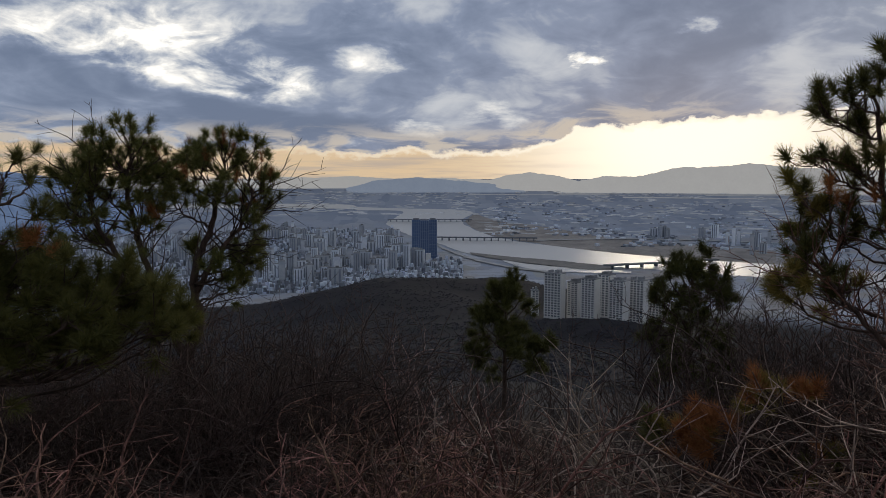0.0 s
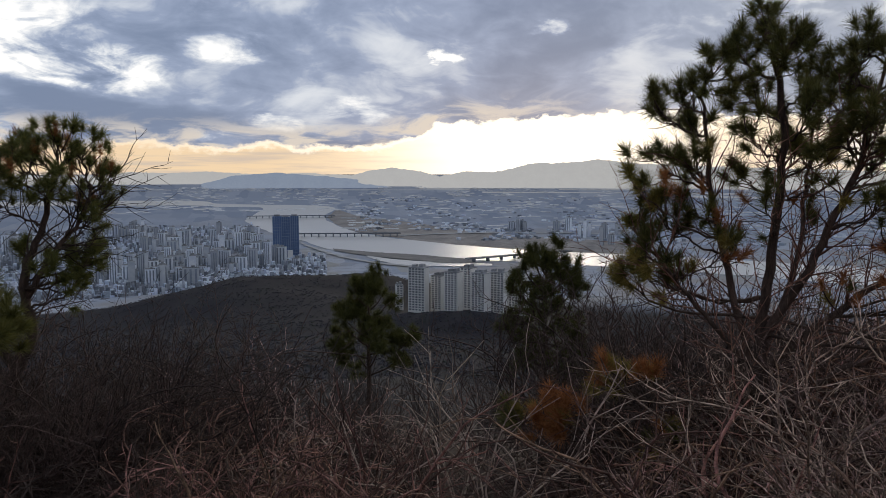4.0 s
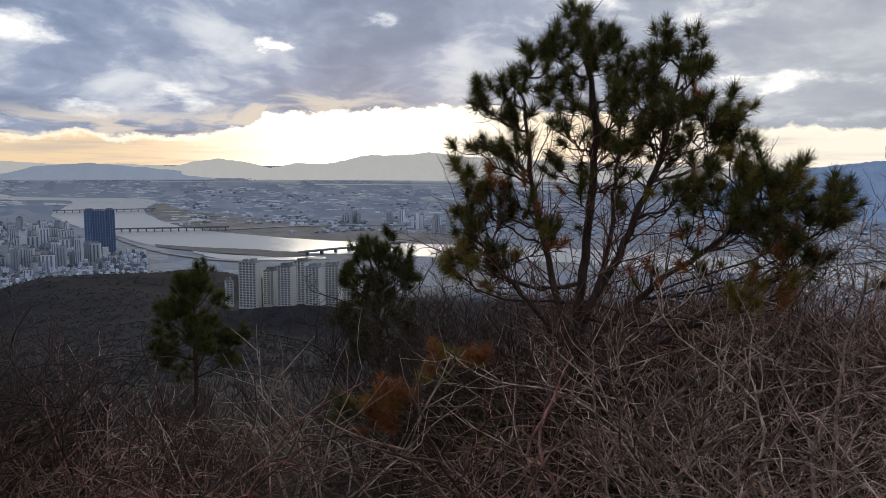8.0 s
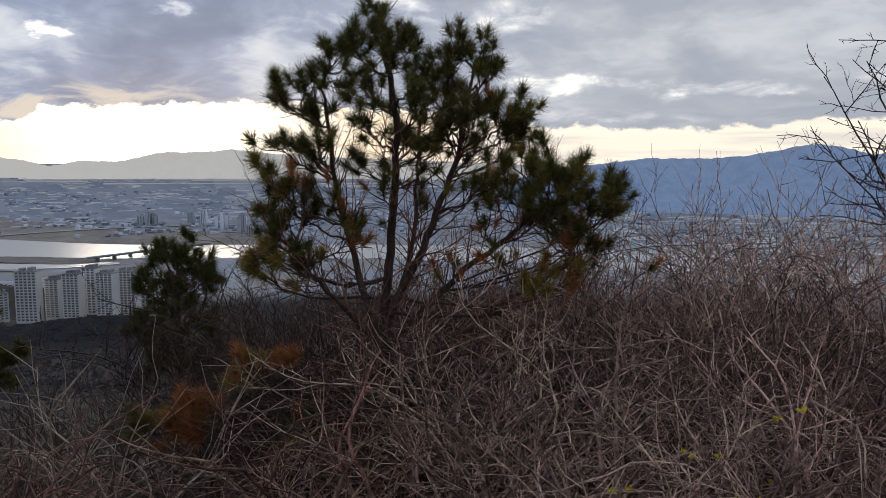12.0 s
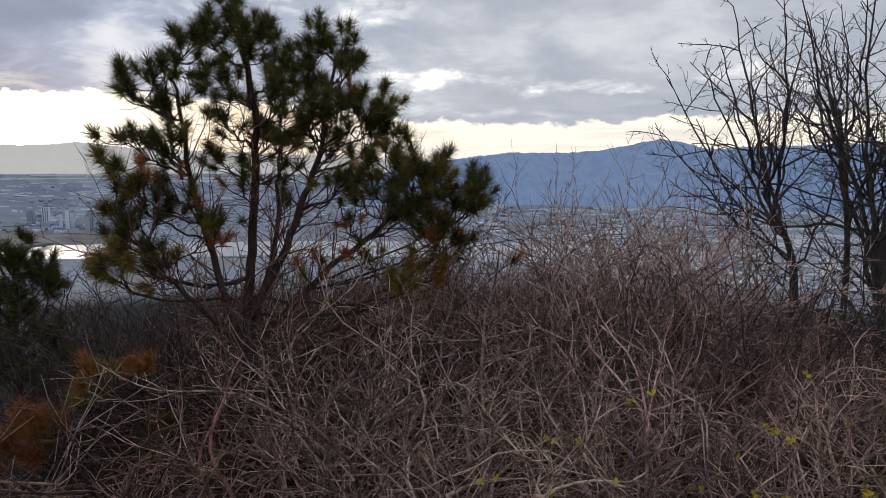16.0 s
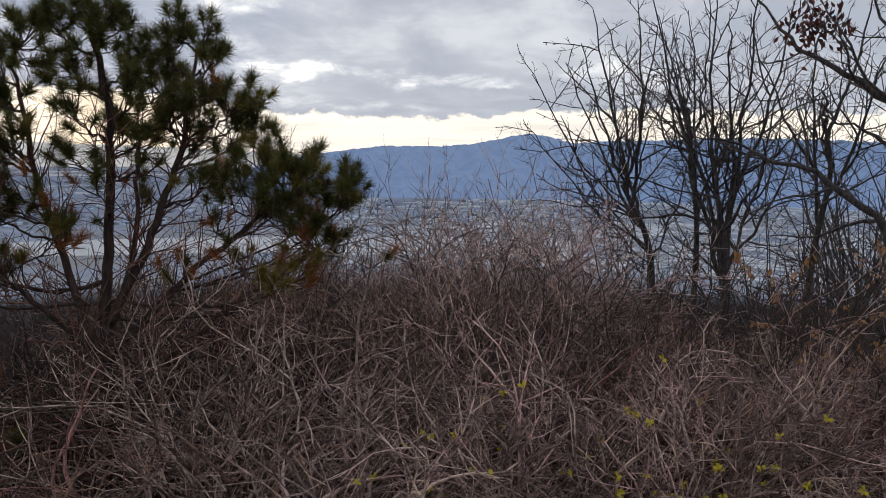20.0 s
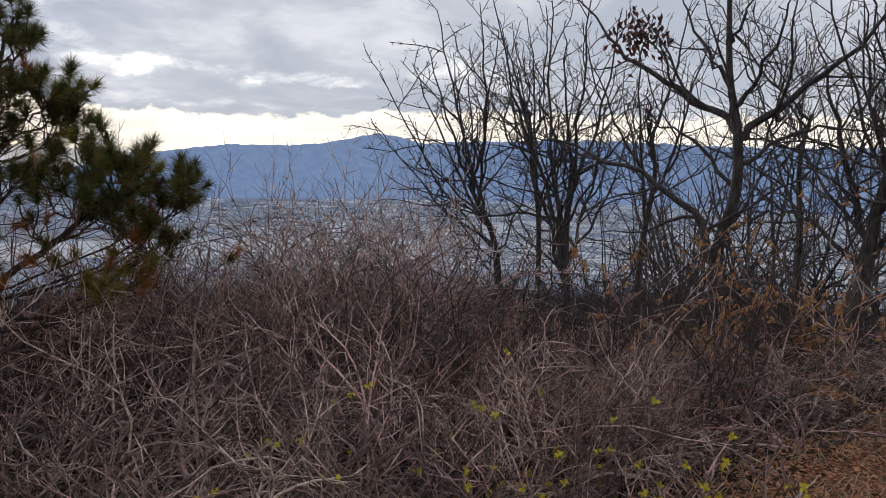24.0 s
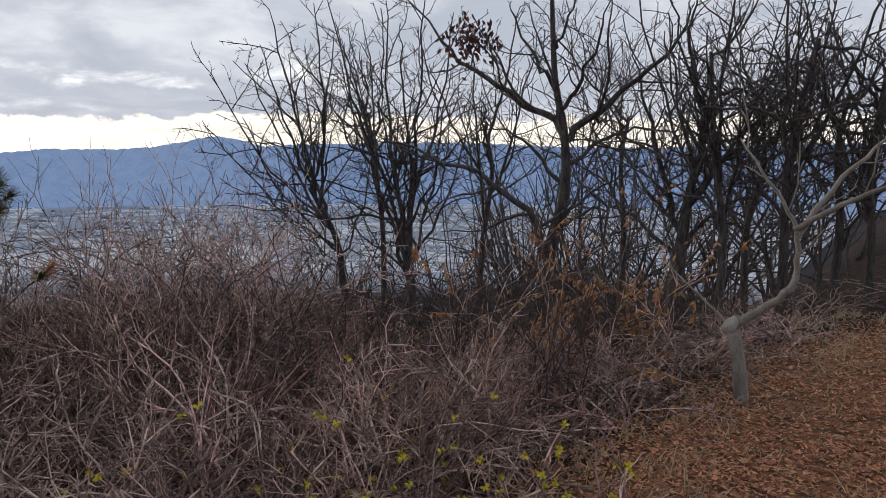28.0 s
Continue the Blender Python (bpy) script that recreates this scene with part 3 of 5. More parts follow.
BLUE_GLASS = material("blue_tower_glass", (0.07, 0.13, 0.27), (0.10, 0.17, 0.33), 0.05, 0.35, 0.0, vary=0.1, spec=0.5)
BLUE_PALE = material("pale_blue_cladding", (0.20, 0.26, 0.36), (0.26, 0.32, 0.42), 0.05, 0.5, 0.0, vary=0.1)
TOWER_GLASS = material("greyish_balcony_glass", (0.20, 0.23, 0.28), (0.30, 0.33, 0.38), 0.05, 0.5, 0.0, vary=0.25)
ROOF_GREY = material("grey_flat_roof", (0.20, 0.21, 0.225), (0.32, 0.325, 0.33), 0.05, 0.9, 0.0, vary=0.3)
ROOF_MIX = material("mixed_roofs", (0.22, 0.25, 0.30), (0.42, 0.45, 0.50), 0.02, 0.9, 0.0, vary=0.5, island=True)
GREENHOUSE = material("greenhouse_film", (0.72, 0.73, 0.74), (0.86, 0.86, 0.85), 0.02, 0.18, 0.0, vary=0.15, island=True, spec=0.7)
BRIDGE_GREY = material("bridge_concrete", (0.15, 0.17, 0.20), (0.22, 0.235, 0.26), 0.05, 0.9, 0.0)


def on_land(az, r):
    """Place on the land and the scale there."""
    x, y = polar(az, r)
    return placed(x, y, land(x, y))


def apartment_block(az, r, w, h, depth, turn, label, storeys=18, columns=5):
    place, k = on_land(az, r)
    place.z += 3.0
    b = thing("apartment_block", place, label, "apartment building", "white apartment blocks", turn=radians(turn - az))
    s = Soup()
    s.box(0, 0, -24, w, depth, h + 24)
    part("wall", s, WHITE_WALL, b, smooth=False)
    s = Soup()
    s.box(0, 0, h, w + 0.8, depth + 0.8, 1.0)
    s.box(w * 0.2, 0, h + 1, w * 0.25, depth * 0.6, 4.0)
    s.box(-w * 0.25, 0, h + 1, w * 0.2, depth * 0.5, 3.0)
    part("roof", s, ROOF_GREY, b, "flat roof with lift houses", smooth=False)
    pane = Soup()
    bay, floor_h = w / columns, h / storeys
    pane.box(0, 0, 0, bay * 0.62, 0.5, floor_h * 0.55)
    me = pane.mesh("window", GLASS_DARK, False)
    for i in range(storeys):
        for j in range(columns):
            o = part("window", me, GLASS_DARK, b)
            o.location = ((j + 0.5) * bay - w / 2, -depth / 2, (i + 0.3) * floor_h)
    rib = Soup()
    rib.box(0, 0, -24, 0.9, 1.2, h + 24)
    me = rib.mesh("pier", WHITE_WALL, False)
    for j in range(columns + 1):
        o = part("pier", me, WHITE_WALL, b)
        o.location = (j * bay - w / 2, -depth / 2, 0)
    return b


for az, r, w, h, depth, turn, col in ((8.95, 985, 24, 60, 16, -26, 5), (10.6, 1000, 17, 47, 17, -34, 3), (11.75, 965, 19, 52, 17, -28, 4), (12.95, 1010, 17, 57, 17, -32, 3), (13.95, 955, 20, 50, 17, -30, 4), (15.3, 975, 24, 55, 16, -25, 5), (17.0, 1010, 24, 60, 16, -28, 5)):
    apartment_block(az, r, w, h, depth, turn, "tall white apartment block with rows of dark windows", storeys=17, columns=col)
apartment_block(7.35, 1010, 9.5, 32, 10, 10, "small white apartment tower on the wooded slope", storeys=10, columns=2)


def blue_tower():
    place, k = on_land(-1.5, 2600)
    b = thing("skyscraper", place, "tall dark blue glass skyscraper with three wings by the river", "skyscraper", turn=radians(1.5))
    b.scale = (k, k, k)
    for n, (x, y, w, d, h) in enumerate(((-29, 0, 30, 34, 160), (1, -6, 29, 34, 158), (31, 2, 28, 34, 160))):
        s = Soup()
        s.box(x, y, 0, w, d, h)
        wing = part("wing", s, BLUE_GLASS, b, smooth=False)
        s = Soup()
        s.box(x, y, h, w * 0.7, d * 0.6, 5)
        part("roof", s, ROOF_GREY, b, smooth=False)
        fin = Soup()
        fin.box(0, 0, 0, 1.8, 1.6, h)
        me = fin.mesh("fin", BLUE_PALE, False)
        for j in range(5):
            o = part("fin", me, BLUE_PALE, wing, "pale vertical fin")
            o.location = (x - w / 2 + w * j / 4, y - d / 2, 0)
        sill = Soup()
        sill.box(0, 0, 0, w, 1.0, 1.0)
        me = sill.mesh("storey_band", BLUE_PALE, False)
        for j in range(1, 16):
            o = part("storey_band", me, BLUE_PALE, wing)
            o.location = (x, y - d / 2, h * j / 16)
    for x, w, h in ((14, 18, 42), (-12, 22, 20)):
        s = Soup()
        s.box(x, -45, 0, w, 20, h)
        part("annex", s, WHITE_WALL, b, "low white annex building", smooth=False)


blue_tower()


def city_tower_mesh(w, d, h, mat):
    """Body, roof house and balcony ribs of one far apartment tower."""
    s = Soup()
    s.box(0, 0, -3, w, d, h + 3)
    return s.mesh("wall", mat, False)


def far_city():
    rng = random.Random(11)
    kinds = []
    for w, d, h in ((34, 14, 58), (26, 16, 66), (44, 13, 48), (20, 18, 74), (30, 14, 40), (22, 20, 30)):
        roof = Soup()
        roof.box(0, 0, h, w * 0.98, d * 0.96, 1.2)
        roof.box(w * 0.15, 0, h + 1, w * 0.22, d * 0.5, 4)
        strip = Soup()
        strip.box(0, 0, 0, w * 0.13, 0.9, h * 0.94)
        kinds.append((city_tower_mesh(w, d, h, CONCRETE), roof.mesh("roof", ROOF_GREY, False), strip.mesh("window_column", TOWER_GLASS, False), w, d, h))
    clusters = ((-12.6, -5.0, 1.6, 0.35, 30), (-10.5, -5.8, 1.8, 0.4, 22), (-4.8, -6.0, 1.6, 0.5, 28), (-8.5, -7.6, 2.4, 0.5, 34), (-5, -7.6, 1.8, 0.35, 14), (-13.5, -8.2, 1.8, 0.5, 14), (-19, -6.5, 3.0, 1.0, 22), (-2.5, -7.2, 1.5, 0.4, 10), (-11, -8.6, 2.5, 0.3, 14), (-6, -5.2, 3, 0.4, 10), (17.5, -4.75, 1.6, 0.12, 4), (20.4, -4.7, 0.6, 0.1, 2), (26, -5.2, 5, 0.4, 10), (-24, -7.0, 3, 1.0, 16))
    for caz, cel, saz, sel, count in clusters:
        lean = rng.uniform(-0.6, 0.6)
        for i in range(count):
            az, el = rng.gauss(caz, saz * 0.6), rng.gauss(cel, sel * 0.6)
            x, y = seen_at(az, min(el, -2.2))
            if math.hypot(x, y) < 1960:
                continue
            place, k = placed(x, y, PLAIN)
            wall, roof, strip, w, d, h = kinds[rng.randrange(6 if count > 6 else 4)]
            b = thing("apartment_tower", place, "distant pale grey concrete apartment tower", "apartment building", "apartment towers of the city", turn=lean + rng.choice((0, 0, 1.57)) - radians(az))
            b.scale = (k, k, k * rng.uniform(0.8, 1.25))
            part("wall", wall, CONCRETE, b)
            part("roof", roof, ROOF_GREY, b)
            for j in (-1, 0, 1):
                part("window_column", strip, TOWER_GLASS, b).location = (w * j * 0.31, -d / 2, 0)
    s, t = Soup(), Soup()
    for i in range(17000):
        az, el = rng.uniform(-30, 1.5), -4.3 - 4.9 * rng.random() ** 0.8
        if az > -4 and el > -6.3 - (az + 4) * 0.15:
            continue
        x, y = seen_at(az, el)
        if math.hypot(x, y) < 1930:
            continue
        p, k = placed(x, y, PLAIN)
        soup = s if rng.random() < 0.8 else t
        soup.box(p.x, p.y, p.z, k * rng.uniform(5, 13), k * rng.uniform(5, 9), k * rng.choice((4, 5, 6, 7, 8, 10, 12, 16, 24)), rng.choice((0.3, 0.5, 1.9)) + rng.uniform(-0.1, 0.1), k * rng.choice((0, 0, 2.5)))
    for i in range(3200):
        az = rng.uniform(4, 70)
        el = rng.uniform(-5.6, -4.3) if i % 2 and az > 12 else -2.2 - 2.6 * rng.random()
        if noise.noise((az * 0.5, el * 2.0, 8.0)) < 0.0:
            continue
        x, y = seen_at(az, el)
        p, k = placed(x, y, PLAIN)
        s.box(p.x, p.y, p.z, k * rng.uniform(8, 34), k * rng.uniform(8, 20), k * rng.choice((5, 6, 8, 12)), rng.uniform(0, 3), 0)
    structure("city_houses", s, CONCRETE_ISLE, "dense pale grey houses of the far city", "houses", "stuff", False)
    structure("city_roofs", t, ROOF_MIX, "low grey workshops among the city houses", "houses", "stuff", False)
    g = Soup()
    for i in range(10000):
        az = rng.uniform(-32, 112)
        el = -1.3 - 3.4 * rng.random() ** 1.8
        if az > 48:
            el = -3.75 - 5.5 * rng.random() ** 1.3
        elif az < 3 and el < -3.2:
            continue
        if el < -3.3 and az < 45 and rng.random() < 0.7:
            continue
        if noise.noise((az * 0.35, el * 3.0, 4.0)) < -0.05:
            continue
        x, y = seen_at(az, el)
        p, k = placed(x, y, PLAIN)
        g.box(p.x, p.y, p.z, k * rng.uniform(20, 100), k * rng.uniform(6, 26), k * 3.5, radians(-az) + rng.gauss(0, 0.25), k * 2)
    structure("greenhouses", g, GREENHOUSE, "rows of pale plastic greenhouses on the plain", "greenhouses", "stuff", False)


far_city()


def bridge(name, start, end, deck_w, high, piers, label):
    x0, y0 = seen_at(*start)
    x1, y1 = seen_at(*end)
    p0, k0 = placed(x0, y0, PLAIN)
    p1, k1 = placed(x1, y1, PLAIN)
    k = (k0 + k1) / 2
    b = thing(name, (p0 + p1) / 2, label, "bridge", turn=math.atan2(p1.y - p0.y, p1.x - p0.x))
    half = (p1 - p0).length / 2
    s = Soup()
    s.box(0, 0, high * k, half * 2, deck_w * k, 3.0 * k)
    part("deck", s, BRIDGE_GREY, b, smooth=False)
    for side in (-1, 1):
        s = Soup()
        s.box(0, side * deck_w * k / 2, (high + 3.0) * k, half * 2, 0.6 * k, 1.3 * k)
        part("parapet", s, BRIDGE_GREY, b, smooth=False)
    s = Soup()
    s.box(0, 0, -2, 5 * k, deck_w * k * 0.7, high * k + 2)
    me = s.mesh("pier", BRIDGE_GREY, False)
    for i in range(piers):
        o = part("pier", me, BRIDGE_GREY, b)
        o.location.x = -half + half * 2 * (i + 0.5) / piers
    return b


bridge("road_bridge", (-0.9, -5.2), (7.5, -5.25), 26, 14, 15, "long low concrete road bridge over the river")
bridge("road_bridge", (-4.4, -3.72), (2.3, -3.72), 26, 14, 14, "far concrete bridge across the river bend")
bridge("road_bridge", (12.8, -7.4), (21.0, -6.45), 22, 10, 8, "grey elevated road bridge near the apartment blocks")


# ---------------------------------------------------------------- far woods
def far_woods():
    rng = random.Random(21)
    s, e = Soup(), Soup()
    for i in range(20000):
        az, r = rng.uniform(-34, 40), 420 * (1560 / 420) ** rng.random() ** 0.8
        x, y = polar(az, r)
        if edge_side(x, y) < 120 or (r > 900 and 7.5 < az < 24 and r < 1040):
            continue
        z = land(x, y)
        green = rng.random() < 0.15
        soup = e if green else s
        h, w = rng.uniform(0.8, 1.7), rng.uniform(1.1, 2.6)
        first = len(soup.v)
        for k in range(5):
            a = 2 * math.pi * (k + rng.random() * 0.5) / 5
            q = w * rng.uniform(0.7, 1.2)
            soup.v.append((x + q * math.cos(a), y + q * math.sin(a), z + h * rng.uniform(0.0, 0.3)))
        for k in range(4):
            a = 2 * math.pi * (k + rng.random() * 0.5) / 4
            soup.v.append((x + 0.5 * w * math.cos(a), y + 0.5 * w * math.sin(a), z + h * rng.uniform(0.75, 1.0)))
        for k in range(5):
            soup.f.append((first + k, first + (k + 1) % 5, first + 5 + min(3, k)))
        for k in range(4):
            soup.f.append((first + 5 + k, first + k, first + 5 + (k + 1) % 4) if k == 9 else (first + 5 + k, first + (k + 1) % 5, first + 5 + (k + 1) % 4))
        soup.f.append(tuple(first + 5 + k for k in range(4)))
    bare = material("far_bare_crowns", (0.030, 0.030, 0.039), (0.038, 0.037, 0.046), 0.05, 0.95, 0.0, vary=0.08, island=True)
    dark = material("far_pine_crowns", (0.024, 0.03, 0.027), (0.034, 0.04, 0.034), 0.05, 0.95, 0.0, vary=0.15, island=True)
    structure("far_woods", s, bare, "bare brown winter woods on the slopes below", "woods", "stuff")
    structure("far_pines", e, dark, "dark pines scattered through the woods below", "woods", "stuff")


far_woods()


# ---------------------------------------------------------------- woody plants
def wander(rng, p, d, length, steps, bend, lift):
    """Points of a shoot that curls smoothly from side to side."""
    pts = [Vector(p)]
    d = Vector(d).normalized()
    curl = Vector((0, 0, 0))
    for i in range(steps):
        curl = curl * 0.55 + Vector((rng.gauss(0, bend), rng.gauss(0, bend), rng.gauss(0, bend)))
        d = (d + curl + Vector((0, 0, lift))).normalized()
        pts.append(pts[-1] + d * length / steps)
    return pts


def set_out(kinds, k, m, used):
    """Sets kind k at m: the first time the thing itself, then copies of it."""
    if k in used:
        old = kinds[k].scale
        return copy_thing(kinds[k], m @ Matrix.Diagonal((1 / old.x, 1 / old.y, 1 / old.z, 1)))
    used.add(k)
    kinds[k].matrix_basis = m
    return kinds[k]


def along(pts, u):
    q = u * (len(pts) - 1)
    i = min(int(q), len(pts) - 2)
    return pts[i].lerp(pts[i + 1], q - i), (pts[i + 1] - pts[i]).normalized()


def aside(rng, d, spread):
    """A direction that leaves d by about spread radians."""
    o = d.orthogonal().normalized()
    o = Matrix.Rotation(rng.uniform(0, 2 * math.pi), 3, d) @ o
    return (d * math.cos(spread) + o * math.sin(spread)).normalized()


def crooked(rng, p, d, length, step, kink, lift):
    """Points of a shoot that turns a little at every node."""
    pts = [Vector(p)]
    d = Vector(d).normalized()
    n = max(2, round(length / step))
    for i in range(n):
        o = Matrix.Rotation(rng.uniform(0, 6.28), 3, d) @ d.orthogonal().normalized()
        d = (d + o * kink * rng.uniform(0.4, 1.3) + Vector((0, 0, lift))).normalized()
        pts.append(pts[-1] + d * length / n)
    return pts


def grow(soup, rng, pts, r0, r1, level, gap, angle=0.75, share=0.5, lift=0.1, kink=0.2, sides=5, first=0.15, tips=None):
    """A shoot with side shoots set spirally along it, and theirs in turn, joined into one mesh."""
    n = len(pts)
    thin = 1.0 if level > 1 else 0.45
    soup.tube(pts, [r0 + (r1 * thin - r0) * i / (n - 1) for i in range(n)], sides, False)
    if level <= 0:
        if tips is not None:
            tips.append((pts[-1], (pts[-1] - pts[-2]).normalized()))
        return
    total = sum((pts[i + 1] - pts[i]).length for i in range(n - 1))
    count = max(2, round(total * (1 - first) / gap))
    roll = rng.uniform(0, 6.28)
    for i in range(count):
        u = first + (1 - first) * (i + rng.random()) / count
        p, d = along(pts, min(u, 0.995))
        long = (share * total * (1 - u) + 0.14 * total * rng.uniform(0.4, 1.4)) * rng.uniform(0.6, 1.25)
        if long < gap * 0.3:
            continue
        roll += 2.4 + rng.uniform(-0.6, 0.6)
        o = Matrix.Rotation(roll, 3, d) @ d.orthogonal().normalized()
        a = angle * rng.uniform(0.75, 1.3)
        kid = crooked(rng, p, d * math.cos(a) + o * math.sin(a), long, max(0.05, gap * 0.75), kink, lift)
        r = max(r1, min(r0 + (r1 - r0) * u, (r0 + (r1 - r0) * u) * 0.35 + 0.006 * long))
        grow(soup, rng, kid, r, r1 * 0.85 if level > 1 else r1, level - 1, gap * 0.62, angle, share, lift, kink, max(3, sides - 1), 0.15, tips)


def branching(soup, rng, pts, r0, r1, levels, spread=0.8, ratio=0.5, count=6, bend=0.12, lift=0.04, sides=5, first=0.25, tips=None, thin=0.62):
    """A thin shoot with a few side shoots, joined into one mesh."""
    n = len(pts)
    soup.tube(pts, [r0 + (r1 - r0) * i / (n - 1) for i in range(n)], sides, False)
    if levels <= 0:
        if tips is not None:
            tips.append((pts[-1], (pts[-1] - pts[-2]).normalized()))
        return
    total = sum((pts[i + 1] - pts[i]).length for i in range(n - 1))
    for i in range(count):
        u = first + (1 - first) * (i + rng.random()) / count
        p, d = along(pts, min(u, 0.999))
        r = (r0 + (r1 - r0) * u) * thin
        long = total * ratio * (1.15 - 0.6 * u) * rng.uniform(0.55, 1.3)
        kid = crooked(rng, p, aside(rng, d, spread * rng.uniform(0.7, 1.25)), long, max(0.05, long / (5 if levels > 1 else 3)), bend * 1.4, lift)
        branching(soup, rng, kid, max(r, r1), r1 * 0.7, levels - 1, spread, ratio, max(2, count - 1), bend, lift, max(3, sides - 1), 0.2, tips, thin)


def shrub_stems(seed, spread, upright, height, stems=4, kink=0.32, thick=1.0, leaders=3, gap=0.17, levels=2):
    """The stems of one shrub, each forking low down into leaders with their twigs."""
    rng = random.Random(seed)
    made = []
    for i in range(stems):
        s = Soup()
        a0 = 2 * math.pi * (i + rng.random() * 0.7) / stems
        foot = Vector((0.1 * math.cos(a0), 0.1 * math.sin(a0), -0.06))
        fork = foot + Vector((0.05 * math.cos(a0), 0.05 * math.sin(a0), 0.14))
        s.tube([foot, foot.lerp(fork, 0.5), fork], [0.016 * thick, 0.015 * thick, 0.013 * thick], 6)
        for k in range(leaders):
            a, lean = a0 + rng.uniform(-0.9, 0.9), rng.uniform(0.05, spread)
            d = Vector((math.cos(a) * math.sin(lean), math.sin(a) * math.sin(lean), math.cos(lean)))
            pts = wander(rng, fork, d, height * rng.uniform(0.65, 1.15), 16, kink * 0.58, upright)
            grow(s, rng, pts, rng.uniform(0.008, 0.015) * thick, 0.0034 * thick, levels, gap, 0.8, 0.45, upright * 0.6 + 0.02, kink, 4, 0.2)
        made.append(s)
    return made


def shrub_kind(seed, mat, label, *habit):
    """One shrub; each stem is a part with its twigs."""
    b = thing("shrub", (0, 0, 0), label, "shrub", "thicket of bare shrubs")
    for s in shrub_stems(seed, *habit):
        part("stem", s, mat, b)
    return b


def thicket_top(az):
    """Elevation to which the thicket reaches, by azimuth."""
    ks = (-40, -22, -10, -3, 2, 6, 10, 18, 27, 31, 35, 40, 46, 52, 58, 64, 70, 78, 86, 96, 106, 112, 125)
    es = (-13, -14, -12, -11.5, -13, -17, -22, -24, -20, -11, -8, -7, -6, -5.5, -5.2, -5.0, -5.8, -8.0, -9.5, -9.5, -9.0, -7, -5)
    return float(np.interp(az, ks, es))


def make_thicket():
    rng = random.Random(33)
    red = "bare reddish-brown shrub with tangled arching twigs"
    grey = "bare grey-brown shrub with many fine crooked twigs"
    kinds = [shrub_kind(40 + i, TWIG_RED, red, 1.1, 0.0, 1.6, 3, 0.34, 1.25, 3, 0.19) for i in range(3)] + [shrub_kind(44, TWIG_DARK, "bare shrub in the thicket with shade-darkened twigs", 0.95, 0.0, 1.5)]
    kinds += [shrub_kind(50 + i, TWIG_GREY, grey, 0.85, 0.01, 1.55, 4, 0.34, 1.05) for i in range(3)] + [shrub_kind(55, TWIG_PALE, "bare shrub with pale crooked stems", 0.85, 0.0, 1.5, 3, 0.36, 1.4, 2, 0.2)]
    kinds += [shrub_kind(57 + i, TWIG_GREY, "tall bare shrub with fine upright twigs", 0.42, 0.03, 3.0, 4, 0.28, 1.1, 3, 0.25) for i in range(2)]
    distant = [shrub_stems(60 + i, 0.7, 0.03, 1.5, 4, 0.36, 1.2, 3, 0.15, 1) for i in range(3)]
    far_brush = {TWIG_DARK.name: Soup(), TWIG_GREY.name: Soup()}
    kinds += [shrub_kind(64 + i, mat, "bare shrub with many crooked upright stems", 0.5, 0.03, 1.5, 5, 0.3, 0.95, 3, 0.17) for i, mat in enumerate((TWIG_GREY, TWIG_RED))]
    kinds += [shrub_kind(67 + i, TWIG_DARK, "tall bare shrub with dense dark twigs among the pines", 0.6, 0.03, 3.0, 4, 0.3, 1.2, 3, 0.2) for i in range(2)]
    used = set()
    for ring, (d0, d1, count) in enumerate(((3.0, 3.7, 34), (3.6, 5.0, 56), (5.0, 7.0, 72), (7.0, 10.0, 70), (10.0, 15.0, 56), (15.0, 24.0, 40))):
        for i in range(count):
            az = -38 + 160 * (i + rng.uniform(0.1, 0.9)) / count
            d = rng.uniform(d0, d1)
            x, y = polar(az, d)
            side = edge_side(x, y)
            if side < 0.2:
                continue
            z = land(x, y)
            h = EYE.z + d * math.tan(radians(thicket_top(az))) - z
            h *= rng.uniform(0.72, 1.04) if ring < 4 else rng.uniform(0.8, 1.1)
            if 0 < side < 1.4 and d < 8.5:
                h = min(h, 0.7 + 1.0 * side)
            if h < 0.4:
                continue
            h = min(h, 3.4)
            east = smooth01((az - 15) / 40) * 0.75 + (0.2 if az > 29 else 0.1)
            k = rng.choice((0, 1, 2, 0, 1, 2, 7)) if rng.random() > east else rng.choice((4, 5, 6, 7, 4, 5, 6))
            if az > 55 and rng.random() < 0.6:
                k = 10 if rng.random() < 0.65 else 11
            if k == 7 and rng.random() < 0.6:
                k = rng.choice((0, 4))
            # shrubs further in take the dark colour, in place of shade within the thicket
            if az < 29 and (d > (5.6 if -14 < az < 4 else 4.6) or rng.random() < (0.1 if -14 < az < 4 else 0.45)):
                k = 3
            elif az < 29:
                k = rng.choice((0, 1, 2))
            if 4 < az < 27 and d < 7.0 and rng.random() < 0.4:
                continue
            if az > 72 and d < 9.0:
                k = rng.choice((10, 10, 11, 4))
            scale, wide = h / 1.75, min(1.4, max(0.65, h / 1.6))
            if h > 1.9:
                k = rng.choice((8, 9))
                scale, wide = h / 3.1, max(0.8, h / 2.9)
            if d > 9.0:
                scale, wide = h / 1.6, min(2.2, max(0.8, h / 1.5))
            m = Matrix.Translation((x, y, z)) @ Matrix.Rotation(rng.uniform(0, 6.28), 4, "Z") @ Matrix.Diagonal((wide, wide, scale, 1))
            # two in three distant shrubs are coloured dark, as shade down the slope
            if d > 9.0:
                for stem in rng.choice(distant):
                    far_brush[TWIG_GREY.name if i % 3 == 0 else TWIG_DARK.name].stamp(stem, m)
                continue
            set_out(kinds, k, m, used)
